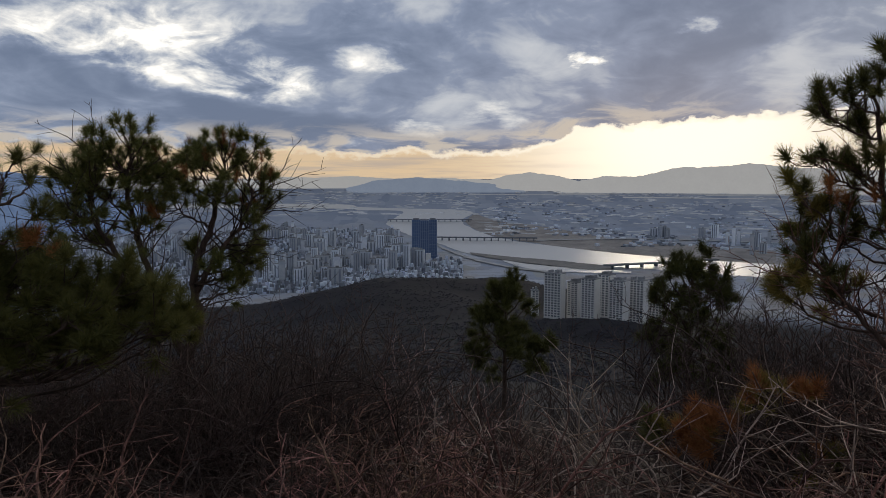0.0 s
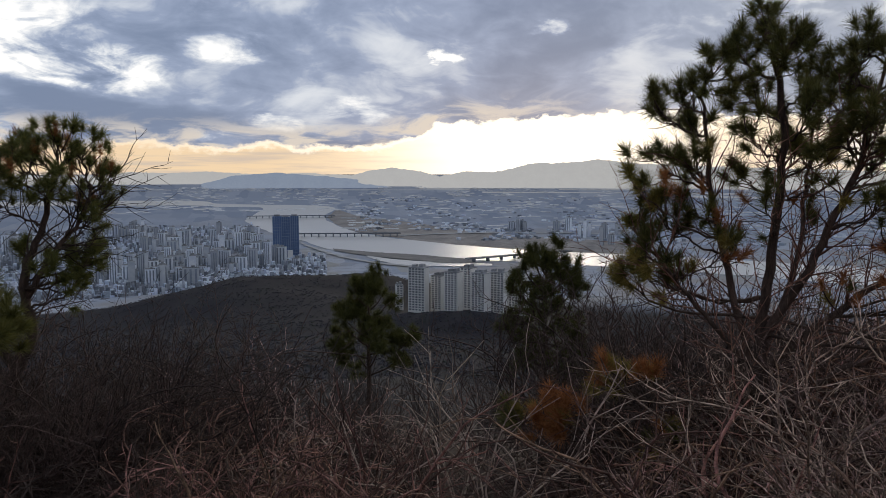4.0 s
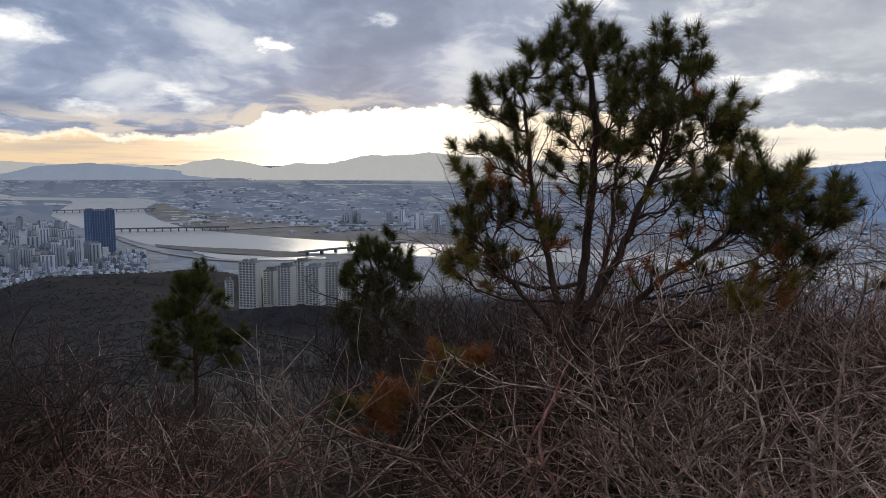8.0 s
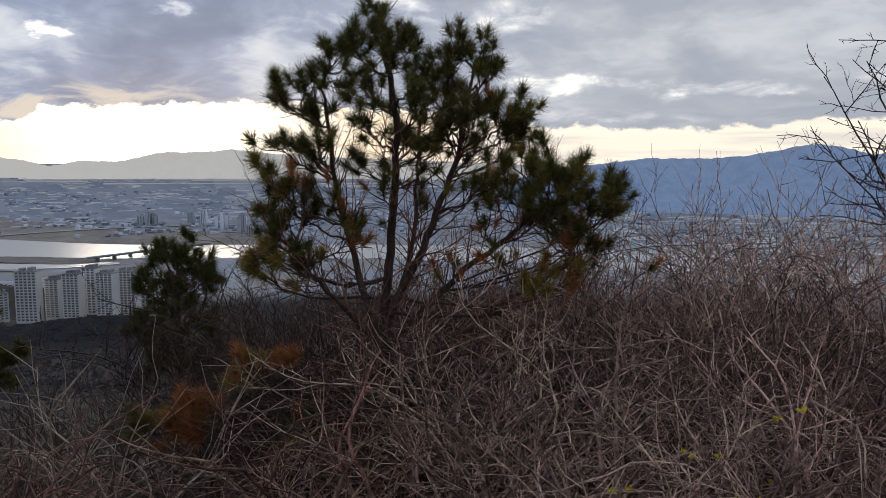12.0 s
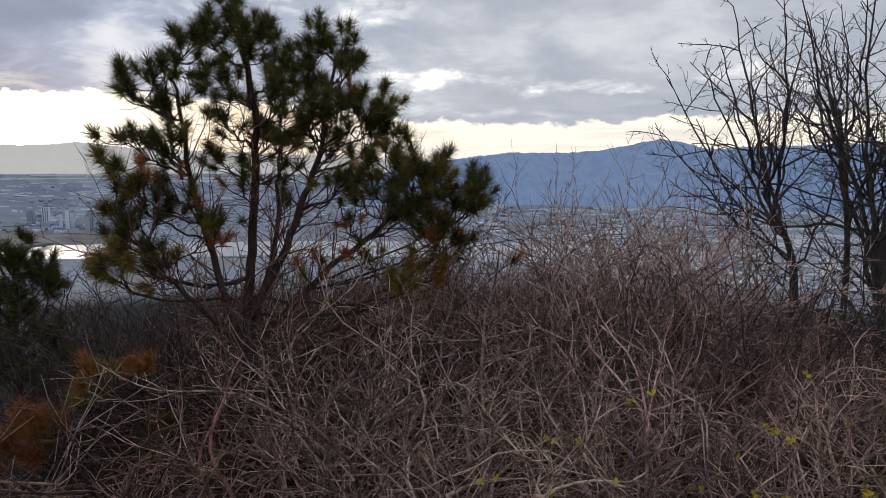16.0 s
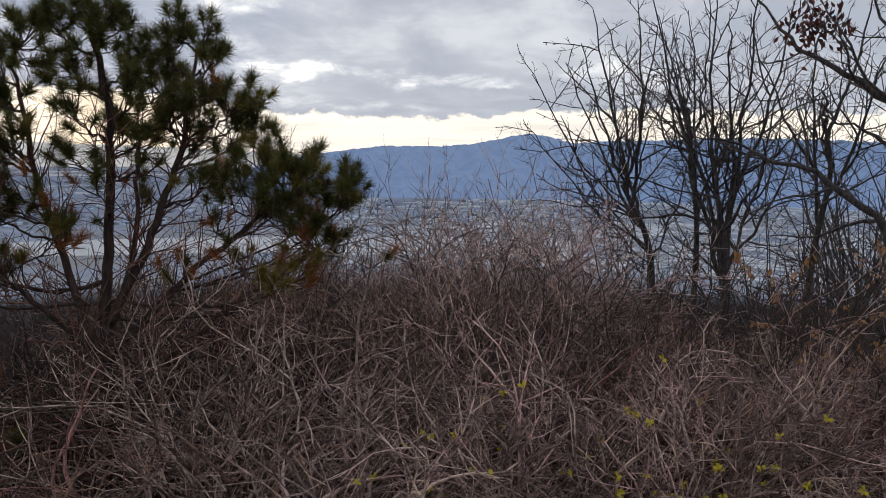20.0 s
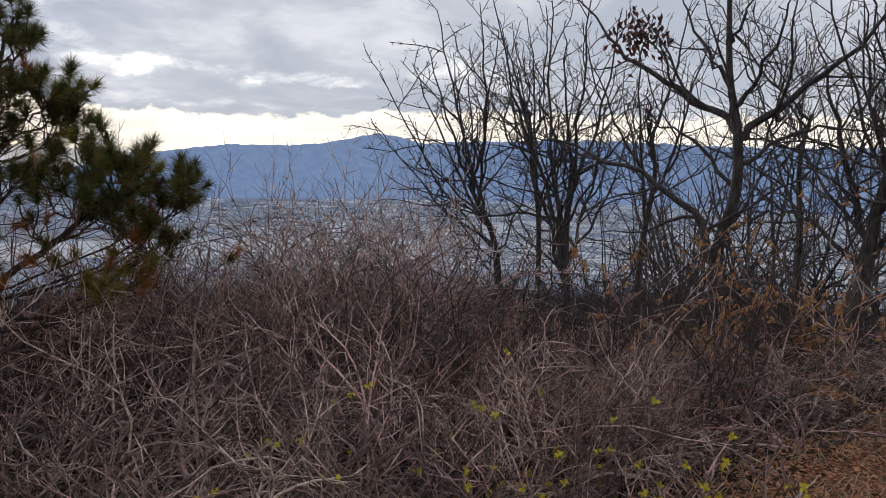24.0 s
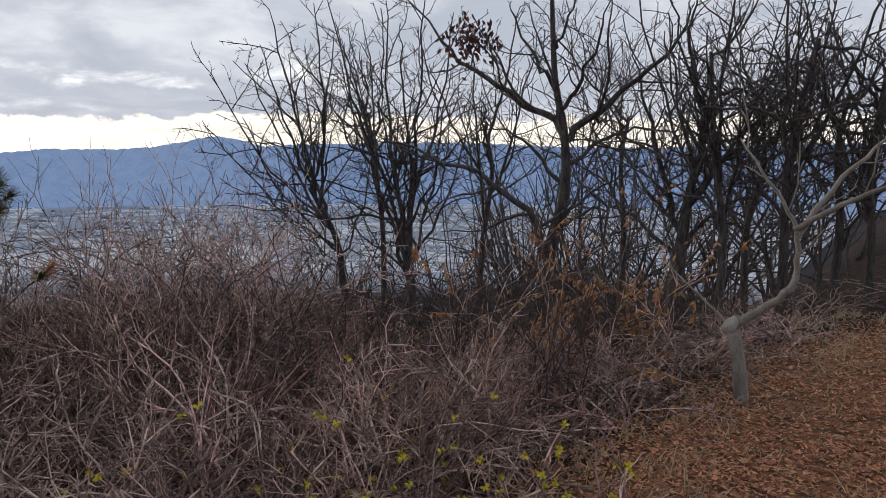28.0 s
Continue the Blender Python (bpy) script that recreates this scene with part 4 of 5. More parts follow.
    structure("far_thicket", far_brush[TWIG_DARK.name], TWIG_DARK, "bare brush further down the slope, coloured dark as in shade", "brush", "stuff")
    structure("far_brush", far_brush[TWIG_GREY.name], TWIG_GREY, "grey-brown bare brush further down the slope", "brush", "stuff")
    # a clump of taller shrubs past the pine
    for i in range(14):
        az, d = 57.5 + 13 * (i + rng.random()) / 14, rng.uniform(5.5, 8.5)
        x, y = polar(az, d)
        z = land(x, y)
        h = EYE.z + d * math.tan(radians(1.2 - 0.4 * abs(az - 63.5) - 2.8 * rng.random())) - z
        m = Matrix.Translation((x, y, z)) @ Matrix.Rotation(rng.uniform(0, 6.28), 4, "Z") @ Matrix.Diagonal((h / 3.0, h / 3.0, h / 3.0, 1))
        set_out(kinds, 8 + i % 2, m, used)
    # dark brush behind the skirts of the big pine
    for i in range(42):
        az, d = 24 + 36 * (i + rng.random()) / 42, rng.uniform(5.8, 9.0)
        x, y = polar(az, d)
        z = land(x, y)
        h = EYE.z + d * math.tan(radians(float(np.interp(az, (24, 28, 34, 45, 60), (-9.5, -6.3, -4.6, -4.6, -4.5))) - 3.5 * rng.random())) - z
        m = Matrix.Translation((x, y, z)) @ Matrix.Rotation(rng.uniform(0, 6.28), 4, "Z") @ Matrix.Diagonal((h / 2.6, h / 2.6, h / 3.0, 1))
        set_out(kinds, 12 + i % 2, m, used)
    # dark brush under the pines at the near edge
    for i in range(26):
        az, d = -36 + 25 * (i + rng.random()) / 26, rng.uniform(5.6, 9.0)
        x, y = polar(az, d)
        z = land(x, y)
        h = EYE.z + d * math.tan(radians(-7.0 - 5.0 * rng.random())) - z
        m = Matrix.Translation((x, y, z)) @ Matrix.Rotation(rng.uniform(0, 6.28), 4, "Z") @ Matrix.Diagonal((h / 2.6, h / 2.6, h / 3.0, 1))
        set_out(kinds, 12 + i % 2, m, used)
    # dark upright stems among the brush beside the trail
    slim = [shrub_kind(90 + i, TWIG_DARK, "bare shrub with dark slender upright stems", 0.4, 0.05, 2.4, 3, 0.24, 1.1, 3, 0.24) for i in range(2)]
    stood = set()
    for i in range(46):
        az, d = 64 + 58 * (i + rng.random()) / 46, rng.uniform(4.2, 9.5)
        x, y = polar(az, d)
        if edge_side(x, y) < 0.35:
            continue
        z = land(x, y)
        h = EYE.z + d * math.tan(radians(-5.0 - 4.5 * rng.random())) - z
        if h < 0.7:
            continue
        m = Matrix.Translation((x, y, z)) @ Matrix.Rotation(rng.uniform(0, 6.28), 4, "Z") @ Matrix.Diagonal((h / 2.4, h / 2.4, h / 2.5, 1))
        set_out(slim, i % 2, m, stood)
    # rusty brush that stands in and behind the skirts of the big pine
    rust = [shrub_kind(70 + i, TWIG_RUST, "tall rusty-brown bare shrub beside the pine", 0.75, 0.03, 2.6, 4, 0.3, 1.0, 3, 0.24) for i in range(2)]
    used = set()
    for i in range(16):
        az, d = 33 + 25 * (i + rng.random()) / 16, rng.uniform(4.6, 7.4)
        x, y = polar(az, d)
        z = land(x, y)
        h = EYE.z + d * math.tan(radians(float(np.interp(az, (27, 32, 45, 52, 60), (-10, -7.5, -6, -5.5, -5.5))) + rng.uniform(-4.5, 1.0))) - z
        m = Matrix.Translation((x, y, z)) @ Matrix.Rotation(rng.uniform(0, 6.28), 4, "Z") @ Matrix.Diagonal((h / 2.5, h / 2.5, h / 2.8, 1))
        set_out(rust, i % 2, m, used)


make_thicket()


# ---------------------------------------------------------------- pines
def tuft_soup(seed, needles=190, long=0.1, shoot=0.055, open_up=1.9):
    rng = random.Random(seed)
    s = Soup()
    for i in range(needles):
        base = Vector((rng.gauss(0, 0.004), rng.gauss(0, 0.004), shoot * rng.random()))
        a, tip = rng.uniform(0, 2 * math.pi), rng.uniform(0.15, open_up) * (1.15 - 0.5 * base.z / shoot)
        d = Vector((math.cos(a) * math.sin(tip), math.sin(a) * math.sin(tip), math.cos(tip)))
        side = Matrix.Rotation(rng.uniform(0, 3.1), 3, d) @ (d.orthogonal().normalized() * 0.0019)
        end = base + d * long * rng.uniform(0.75, 1.1) + Vector((0, 0, rng.uniform(-0.012, 0.01)))
        s.tri(base - side, base + side, end)
    return s


NEEDLES = {"green": NEEDLE_GREEN, "yellow": NEEDLE_YELLOW, "brown": NEEDLE_BROWN}
TUFT_SOUPS = {"green": [tuft_soup(60 + i) for i in range(4)], "yellow": [tuft_soup(70 + i) for i in range(2)], "brown": [tuft_soup(80 + i, 130, 0.095, 0.09, 1.6) for i in range(2)]}
TUFTS = {tint: [s.mesh("needle_tuft", NEEDLES[tint], False) for s in soups] for tint, soups in TUFT_SOUPS.items()}


class Pine:
    """A pine in its own frame: u to the side, v away from the lookout, z up."""

    def __init__(self, az, d, label, seed, name="pine_tree", base_z=None, size=1.0, near=False):
        self.rng = random.Random(seed)
        x, y = polar(az, d)
        self.z0 = land(x, y) if base_z is None else base_z
        self.root = thing(name, (x, y, self.z0 - 0.05), label, "pine tree", turn=radians(-az))
        self.size, self.tufts, self.near, self.rest = size, 0, near, {}

    def tuft(self, p, d, tint, scale=1.0):
        d = (d + Vector((0, 0, 0.45))).normalized()
        q = d.to_track_quat("Z", "Y").to_matrix().to_4x4()
        m = Matrix.Translation(p) @ q @ Matrix.Rotation(self.rng.uniform(0, 6.28), 4, "Z") @ Matrix.Scale(scale * self.size * self.rng.uniform(0.8, 1.15), 4)
        self.tufts += 1
        n = self.rng.randrange(len(TUFTS[tint]))
        if self.near and self.tufts % 3 and self.tufts < 450:
            part("needle_tuft", TUFTS[tint][n], None, self.root).matrix_basis = m
        else:
            self.rest.setdefault(tint, []).append((n, m))

    def finish(self):
        """The tufts past the first few hundred, joined by tint."""
        for tint, spots in self.rest.items():
            s = Soup()
            for n, m in spots:
                s.stamp(TUFT_SOUPS[tint][n], m)
            o = part("needle_foliage", s, NEEDLES[tint], self.root, smooth=False)
            tagged(o, "", "", "", "stuff")

    def stem(self, name, knots, r0, r1, sides=7):
        """A stem through knots (u, world height, v)."""
        pts = [Vector((u, v, z - self.z0)) for u, z, v in knots]
        line = [Vector(q) for q in spline([tuple(p) for p in pts], 6)]
        for p in line[1:-1]:
            p += Vector([self.rng.gauss(0, 0.008) for _ in range(3)])
        s = Soup()
        n = len(line)
        s.tube(line, [r0 + (r1 - r0) * i / (n - 1) for i in range(n)], sides)
        part(name, s, BARK_PINE, self.root)
        return line

    def dress(self, line, start, every, reach, tints=("green",), lift=0.06, tuft=1.0, bare=0.0, r=0.006):
        """Side twigs with needle tufts along a stem, from a share of its length on."""
        rng = self.rng
        total = sum((line[i + 1] - line[i]).length for i in range(len(line) - 1))
        count = max(2, int(total * (1 - start) / every))
        s = Soup()
        for i in range(count):
            u = start + (1 - start) * (i + rng.random() * 0.8) / count
            p, d = along(line, min(u, 0.995))
            long = reach * rng.uniform(0.45, 1.1) * (1.15 - 0.5 * u)
            kid = wander(rng, p, aside(rng, d, rng.uniform(0.6, 1.25)), long, 6, 0.17, lift)
            s.tube(kid, [r * (1 - 0.7 * k / 6) for k in range(7)], 4, False)
            if rng.random() < bare:
                continue
            tint = rng.choice(tints)
            self.tuft(kid[-1], (kid[-1] - kid[-2]).normalized(), tint, tuft)
            for w in (0.5, 0.72, 0.88):
                if long * w < 0.12:
                    continue
                q, e = along(kid, w)
                tw = wander(rng, q, aside(rng, e, 0.9), rng.uniform(0.06, 0.15), 3, 0.12, 0.15)
                s.tube(tw, [r * 0.5, r * 0.45, r * 0.4, r * 0.3], 3, False)
                self.tuft(tw[-1], (tw[-1] - tw[-2]).normalized(), tint if rng.random() < 0.8 else rng.choice(tints), tuft * 0.9)
        tagged(part("branch", s, BARK_PINE, self.root), kind="stuff")
        self.tuft(line[-1], (line[-1] - line[-2]).normalized(), rng.choice(tints), tuft * 1.1)

    def bough(self, line, tip, tints, n=6, r=0.011, spray=0.2, tuft=1.0, low=0.55):
        """A branch from a stem to a tip (u, world height, v), whose last part carries twigs with needle tufts."""
        rng = self.rng
        end = Vector((tip[0], tip[2], tip[1] - self.z0))
        best = min(range(len(line) // 5, len(line) - 1), key=lambda i: abs(line[i].z - (end.z - low * math.hypot(line[i].x - end.x, line[i].y - end.y))))
        p = line[best]
        span = (end - p).length
        mid = p.lerp(end, 0.55) + Vector((rng.gauss(0, 0.03), rng.gauss(0, 0.03), -0.10 * span))
        path = [Vector(q) for q in spline([tuple(p), tuple(mid), tuple(end)], 5)]
        for q in path[1:-1]:
            q += Vector([rng.gauss(0, 0.010) for _ in range(3)])
        s = Soup()
        s.tube(path, [r * (1 - 0.6 * i / (len(path) - 1)) for i in range(len(path))], 5)
        last = (path[-1] - path[-2]).normalized()
        self.tuft(path[-1], last, rng.choice(tints), tuft)
        for i in range(n):
            q, e = along(path, rng.uniform(max(0.35, 1 - 0.27 / max(span, 0.05)), 0.98))
            tw = wander(rng, q, aside(rng, e, rng.uniform(0.5, 1.0)), spray * rng.uniform(0.5, 1.15), 4, 0.14, 0.2)
            s.tube(tw, [0.0055, 0.005, 0.0045, 0.004, 0.0035], 4, False)
            self.tuft(tw[-1], (tw[-1] - tw[-2]).normalized(), rng.choice(tints), tuft * rng.uniform(0.8, 1.0))
        for i in range(3):
            q, e = along(path, rng.uniform(0.1, 0.8))
            tw = crooked(rng, q, aside(rng, e, 0.9), rng.uniform(0.08, 0.3), 0.06, 0.25, 0.03)
            s.tube(tw, [0.004 - 0.002 * k / len(tw) for k in range(len(tw))], 3, False)
        part("bough", s, BARK_PINE, self.root)

    def cones(self, line, count):
        for i in range(count):
            p, d = along(line, self.rng.uniform(0.5, 0.95))
            s = Soup()
            s.tube([p, p + Vector((0, 0, 0.012)), p + Vector((0.004, 0, 0.03)), p + Vector((0.004, 0, 0.05))], [0.008, 0.02, 0.018, 0.004], 7)
            part("pine_cone", s, CONE_BROWN, self.root, "small dark pine cone")


def main_pine():
    p = Pine(35.7, 5.2, "bushy pine with several stems, green needles and rusty lower branches", 7, near=True, size=1.22)
    G, M, B = ("green",), ("green",) * 4 + ("yellow",), ("green",) * 3 + ("brown", "yellow")
    lead = p.stem("trunk", [(0.0, -1.6, 0.0), (-0.05, -0.3, 0.0), (-0.1, 0.55, 0.0), (-0.05, 1.2, 0.02), (-0.02, 1.94, 0.0), (-0.12, 2.42, 0.0), (-0.15, 2.55, 0.0)], 0.05, 0.010)
    left = p.stem("stem", [(-0.08, 0.1, 0), (-0.3, 0.85, 0.05), (-0.45, 1.42, 0.1), (-0.5, 1.9, 0.05), (-0.55, 2.18, 0.0)], 0.03, 0.008)
    right = p.stem("stem", [(-0.1, 0.5, 0), (0.2, 1.1, -0.05), (0.38, 1.6, -0.1), (0.47, 2.0, -0.05), (0.53, 2.32, 0.0)], 0.032, 0.008)
    far = p.stem("stem", [(-0.08, 0.3, 0), (0.4, 0.75, 0.1), (0.8, 1.08, 0.1), (1.2, 1.36, 0.1), (1.55, 1.44, 0.05)], 0.03, 0.008)
    low = p.stem("stem", [(-0.02, 0.0, 0), (0.5, 0.45, -0.1), (0.95, 0.75, -0.15), (1.35, 1.0, -0.1)], 0.024, 0.007)
    near = p.stem("stem", [(-0.05, 0.2, 0), (-0.4, 0.6, -0.1), (-0.7, 0.95, -0.1), (-0.88, 1.12, 0)], 0.022, 0.007)
    back = p.stem("stem", [(-0.08, 0.4, 0), (0.1, 1.0, 0.3), (0.15, 1.6, 0.5), (0.2, 2.1, 0.5)], 0.024, 0.007)
    for tip in ((-0.15, 2.57, 0.02), (0.06, 2.45, 0.1), (-0.3, 2.38, -0.1), (-0.05, 2.3, -0.2), (0.15, 2.22, 0.2), (-0.25, 2.15, 0.25), (0.1, 2.0, -0.3), (-0.2, 1.85, -0.3), (0.0, 2.42, 0.0)):
        p.bough(lead, tip, G, 7, 0.009, 0.17)
    for tip in ((-0.38, 2.4, 0.1), (-0.5, 2.25, -0.1), (-0.7, 2.12, 0.1), (-0.8, 2.05, -0.1), (-0.6, 1.95, 0.3), (-0.86, 1.72, 0.05), (-0.88, 1.5, -0.2), (-0.7, 1.45, 0.3), (-0.84, 1.34, 0.1)):
        p.bough(left, tip, G if tip[1] > 1.6 else B, 8, 0.010, 0.19)
    for tip in ((0.46, 2.38, -0.1), (0.56, 2.36, 0.1), (0.35, 2.28, 0.15), (0.64, 2.22, -0.15), (0.6, 2.0, 0.2), (0.74, 1.93, -0.2), (0.88, 1.93, 0.1), (0.82, 1.78, -0.1), (0.4, 1.88, -0.3), (0.25, 2.08, 0.2)):
        p.bough(right, tip, G if tip[1] > 2.1 else M, 8, 0.010, 0.18)
    p.bough(right, (0.66, 2.02, 0.0), ("brown", "yellow", "brown"), 2, 0.008, 0.12)
    for tip in ((1.08, 1.56, 0.1), (1.28, 1.54, -0.15), (1.42, 1.48, 0.2), (1.6, 1.42, 0.0), (1.5, 1.3, -0.2), (1.25, 1.32, 0.25), (1.0, 1.46, -0.1), (0.85, 1.6, 0.2), (1.58, 1.22, 0.15), (1.1, 1.42, -0.3)):
        p.bough(far, tip, M, 7, 0.010, 0.19)
    for tip in ((1.32, 1.12, 0.1), (1.2, 1.0, -0.2), (1.0, 1.15, 0.2), (0.9, 1.28, -0.3), (1.42, 0.98, -0.1)):
        p.bough(low, tip, B, 7, 0.009, 0.2)
    p.bough(low, (1.88, 0.86, 0.0), ("brown", "green"), 1, 0.008, 0.1, 0.7)
    for tip in ((-0.92, 1.22, 0.1), (-0.84, 1.08, -0.2), (-0.7, 1.18, 0.2), (-0.9, 0.98, 0.0)):
        p.bough(near, tip, M, 7, 0.009, 0.18)
    for tip in ((0.05, 1.85, 0.6), (0.3, 1.75, 0.7), (0.4, 2.1, 0.6), (-0.1, 2.05, 0.5)):
        p.bough(back, tip, M, 7, 0.009, 0.2)
    # sparse yellowing and dead sprays inside the crown
    for line, tip in ((lead, (-0.1, 1.4, -0.3)), (lead, (0.15, 1.55, -0.2)), (right, (0.5, 1.45, -0.3)), (left, (-0.45, 1.35, -0.2)), (low, (0.6, 0.95, -0.3)), (far, (0.75, 1.3, 0.2)), (near, (-0.35, 1.05, -0.2)), (back, (0.2, 1.25, 0.5)), (far, (0.6, 1.2, -0.2)), (low, (0.3, 0.8, -0.2)), (left, (-0.3, 1.1, -0.1))):
        p.bough(line, tip, ("brown", "brown", "yellow", "green", "green"), 4, 0.008, 0.2, 0.85)
    for line, tip in ((lead, (-0.25, 1.6, 0.1)), (lead, (0.2, 1.75, 0.1)), (right, (0.55, 1.7, 0.1)), (left, (-0.6, 1.65, -0.1)), (right, (0.65, 1.5, -0.2)), (far, (0.95, 1.25, 0.0)), (left, (-0.5, 1.75, -0.25)), (right, (0.3, 1.8, -0.2)), (lead, (0.05, 1.75, 0.3)), (far, (0.7, 1.45, 0.0))):
        p.bough(line, tip, M, 5, 0.009, 0.2, 0.95)
    # low limbs whose needles have turned
    for tip, tints, n in (((-1.44, -0.14, -0.5), ("brown",), 15), ((-1.3, -0.1, -0.5), ("brown",) * 4 + ("yellow",), 12), ((-1.62, -0.16, -0.5), ("yellow", "green"), 6), ((-1.05, 0.12, -0.2), ("yellow", "yellow", "brown"), 9), ((-0.88, 0.14, -0.1), ("yellow", "brown"), 5), ((-0.72, -0.32, -0.2), ("yellow", "brown", "green"), 5),
                          ((-1.05, 0.82, 0.1), ("yellow", "green", "yellow"), 10), ((-0.85, 0.85, 0.15), ("yellow", "green"), 8), ((-0.68, 0.8, 0.2), ("yellow", "green"), 5), ((1.0, 0.72, -0.3), ("brown", "yellow"), 9), ((1.2, 0.78, -0.2), ("brown", "yellow"), 7)):
        p.bough(lead, tip, tints, n, 0.013, 0.17, 1.0, 0.12)
    # bare inner twigs
    for line, share in ((lead, 0.62), (left, 0.6), (right, 0.6), (far, 0.7), (low, 0.75), (near, 0.75), (back, 0.6)):
        s = Soup()
        for i in range(30):
            q, d = along(line, p.rng.uniform(0.12, share))
            pts = crooked(p.rng, q, aside(p.rng, d, p.rng.uniform(0.6, 1.2)), p.rng.uniform(0.25, 0.8), 0.08, 0.2, 0.04)
            grow(s, p.rng, pts, 0.0065, 0.0026, 1, 0.1, 0.8, 0.4, 0.03, 0.25, 4)
        tagged(part("dead_twig", s, TWIG_RUST, p.root, "tangle of bare rusty dead twigs"), kind="stuff")
        p.cones(line, 3)
    p.finish()


main_pine()


def other_pine(az, d, top, width, label, seed, crown=0.75, limbs=14, size=1.0, tints=("green",), lean=0.0, reach=0.4, every=0.12):
    """A pine with a leader and tiers of limbs; top: world height."""
    p = Pine(az, d, label, seed, size=size)
    rng = p.rng
    h = top - p.z0
    lead = p.stem("trunk", [(0, p.z0 - 0.1, 0), (lean * 0.3, p.z0 + h * 0.35, 0), (lean * 0.8, p.z0 + h * 0.7, 0.05), (lean, top - 0.12, 0)], 0.03 + 0.011 * h, 0.012)
    p.dress(lead, 0.8, every, reach, tints)
    for i in range(limbs):
        u = 1 - crown + crown * 0.94 * (i + rng.random() * 0.6) / limbs
        q, dd = along(lead, u)
        a = i * 2.4 + rng.uniform(-0.4, 0.4)
        share = (u - (1 - crown)) / crown
        long = width * (1.05 - 0.75 * share) * rng.uniform(0.7, 1.1)
        out = Vector((math.cos(a), math.sin(a), 0.25 + 0.35 * share))
        line = wander(rng, q, out, long, 6, 0.1, 0.09)
        s = Soup()
        s.tube(line, [0.02 - 0.0025 * k for k in range(7)], 5)
        part("limb", s, BARK_PINE, p.root)
        p.dress(line, 0.3, every, reach * 0.9, tints)
    p.finish()
    return p


def left_pine():
    p = Pine(-18.3, 6.8, "old pine with a leaning forked trunk and sparse dark needles", 17, size=1.15)
    G, B = ("green",), ("green",) * 5 + ("brown",)
    lead = p.stem("trunk", [(0.1, -1.25, 0), (-0.13, -0.79, 0), (-0.36, -0.34, 0), (-0.3, 0.0, 0), (-0.19, 0.33, 0), (-0.22, 0.74, 0), (-0.05, 1.2, 0), (0.05, 1.65, 0)], 0.085, 0.014, 8)
    left = p.stem("stem", [(-0.32, 0.0, 0), (-0.5, 0.5, 0), (-0.65, 1.0, 0), (-0.74, 1.5, 0), (-0.7, 1.82, 0)], 0.04, 0.01)
    right = p.stem("stem", [(-0.2, 0.6, 0), (0.0, 0.95, 0), (0.2, 1.2, 0), (0.33, 1.5, 0)], 0.03, 0.009)
    outer = p.stem("stem", [(-0.5, 0.5, 0), (-0.8, 0.9, 0), (-1.02, 1.3, 0), (-1.06, 1.65, 0)], 0.03, 0.009)
    for tip in ((0.08, 1.86, 0.0), (-0.05, 1.76, 0.2), (-0.2, 1.68, -0.2), (-0.42, 1.72, 0.1), (-0.3, 1.58, 0.2), (0.15, 1.72, 0.1), (0.0, 1.48, -0.2), (-0.35, 1.4, -0.2)):
        p.bough(lead, tip, B, 11, 0.012, 0.24, 1.0)
    for tip in ((-0.7, 1.9, 0.0), (-0.6, 1.78, 0.2), (-0.86, 1.78, -0.1), (-0.5, 1.62, -0.2), (-0.76, 1.55, 0.3), (-0.45, 1.42, 0.2), (-0.9, 1.45, 0.0), (-0.6, 1.25, -0.2)):
        p.bough(left, tip, G, 11, 0.012, 0.24, 1.0)
    for tip in ((0.24, 1.82, 0.0), (0.2, 1.68, 0.2), (0.38, 1.58, 0.0), (0.43, 1.48, -0.1), (0.3, 1.38, 0.2), (0.3, 1.2, 0.0), (0.4, 1.28, 0.1)):
        p.bough(right, tip, B, 8, 0.010, 0.22, 0.85)
    for tip in ((-1.02, 1.8, 0.0), (-1.18, 1.58, 0.1), (-1.22, 1.38, -0.1), (-1.08, 1.5, 0.2), (-0.95, 1.58, -0.2), (-1.18, 1.2, 0.1), (-1.0, 1.05, 0.2)):
        p.bough(outer, tip, G, 11, 0.011, 0.24, 1.0)
    for tip in ((0.16, 0.66, 0.0), (0.3, 0.84, 0.0), (0.34, 0.92, 0.2), (0.05, 0.74, -0.2), (-0.2, 0.9, 0.2), (0.2, 0.8, 0.1)):
        p.bough(lead, tip, G, 8, 0.012, 0.2, 1.0, 0.3)
    # bare crooked twigs through the crown and down the trunk
    for line in (lead, left, right, outer):
        s = Soup()
        for i in range(24):
            q, d = along(line, p.rng.uniform(0.2, 0.95))
            pts = crooked(p.rng, q, aside(p.rng, d, p.rng.uniform(0.7, 1.3)), p.rng.uniform(0.3, 0.9), 0.09, 0.22, 0.02)
            grow(s, p.rng, pts, 0.009, 0.0032, 1, 0.12, 0.8, 0.45, 0.02, 0.25, 4)
        tagged(part("dead_twig", s, TWIG_DARK, p.root, "tangle of bare dead twigs"), kind="stuff")
        p.cones(line, 2)
    p.finish()


left_pine()


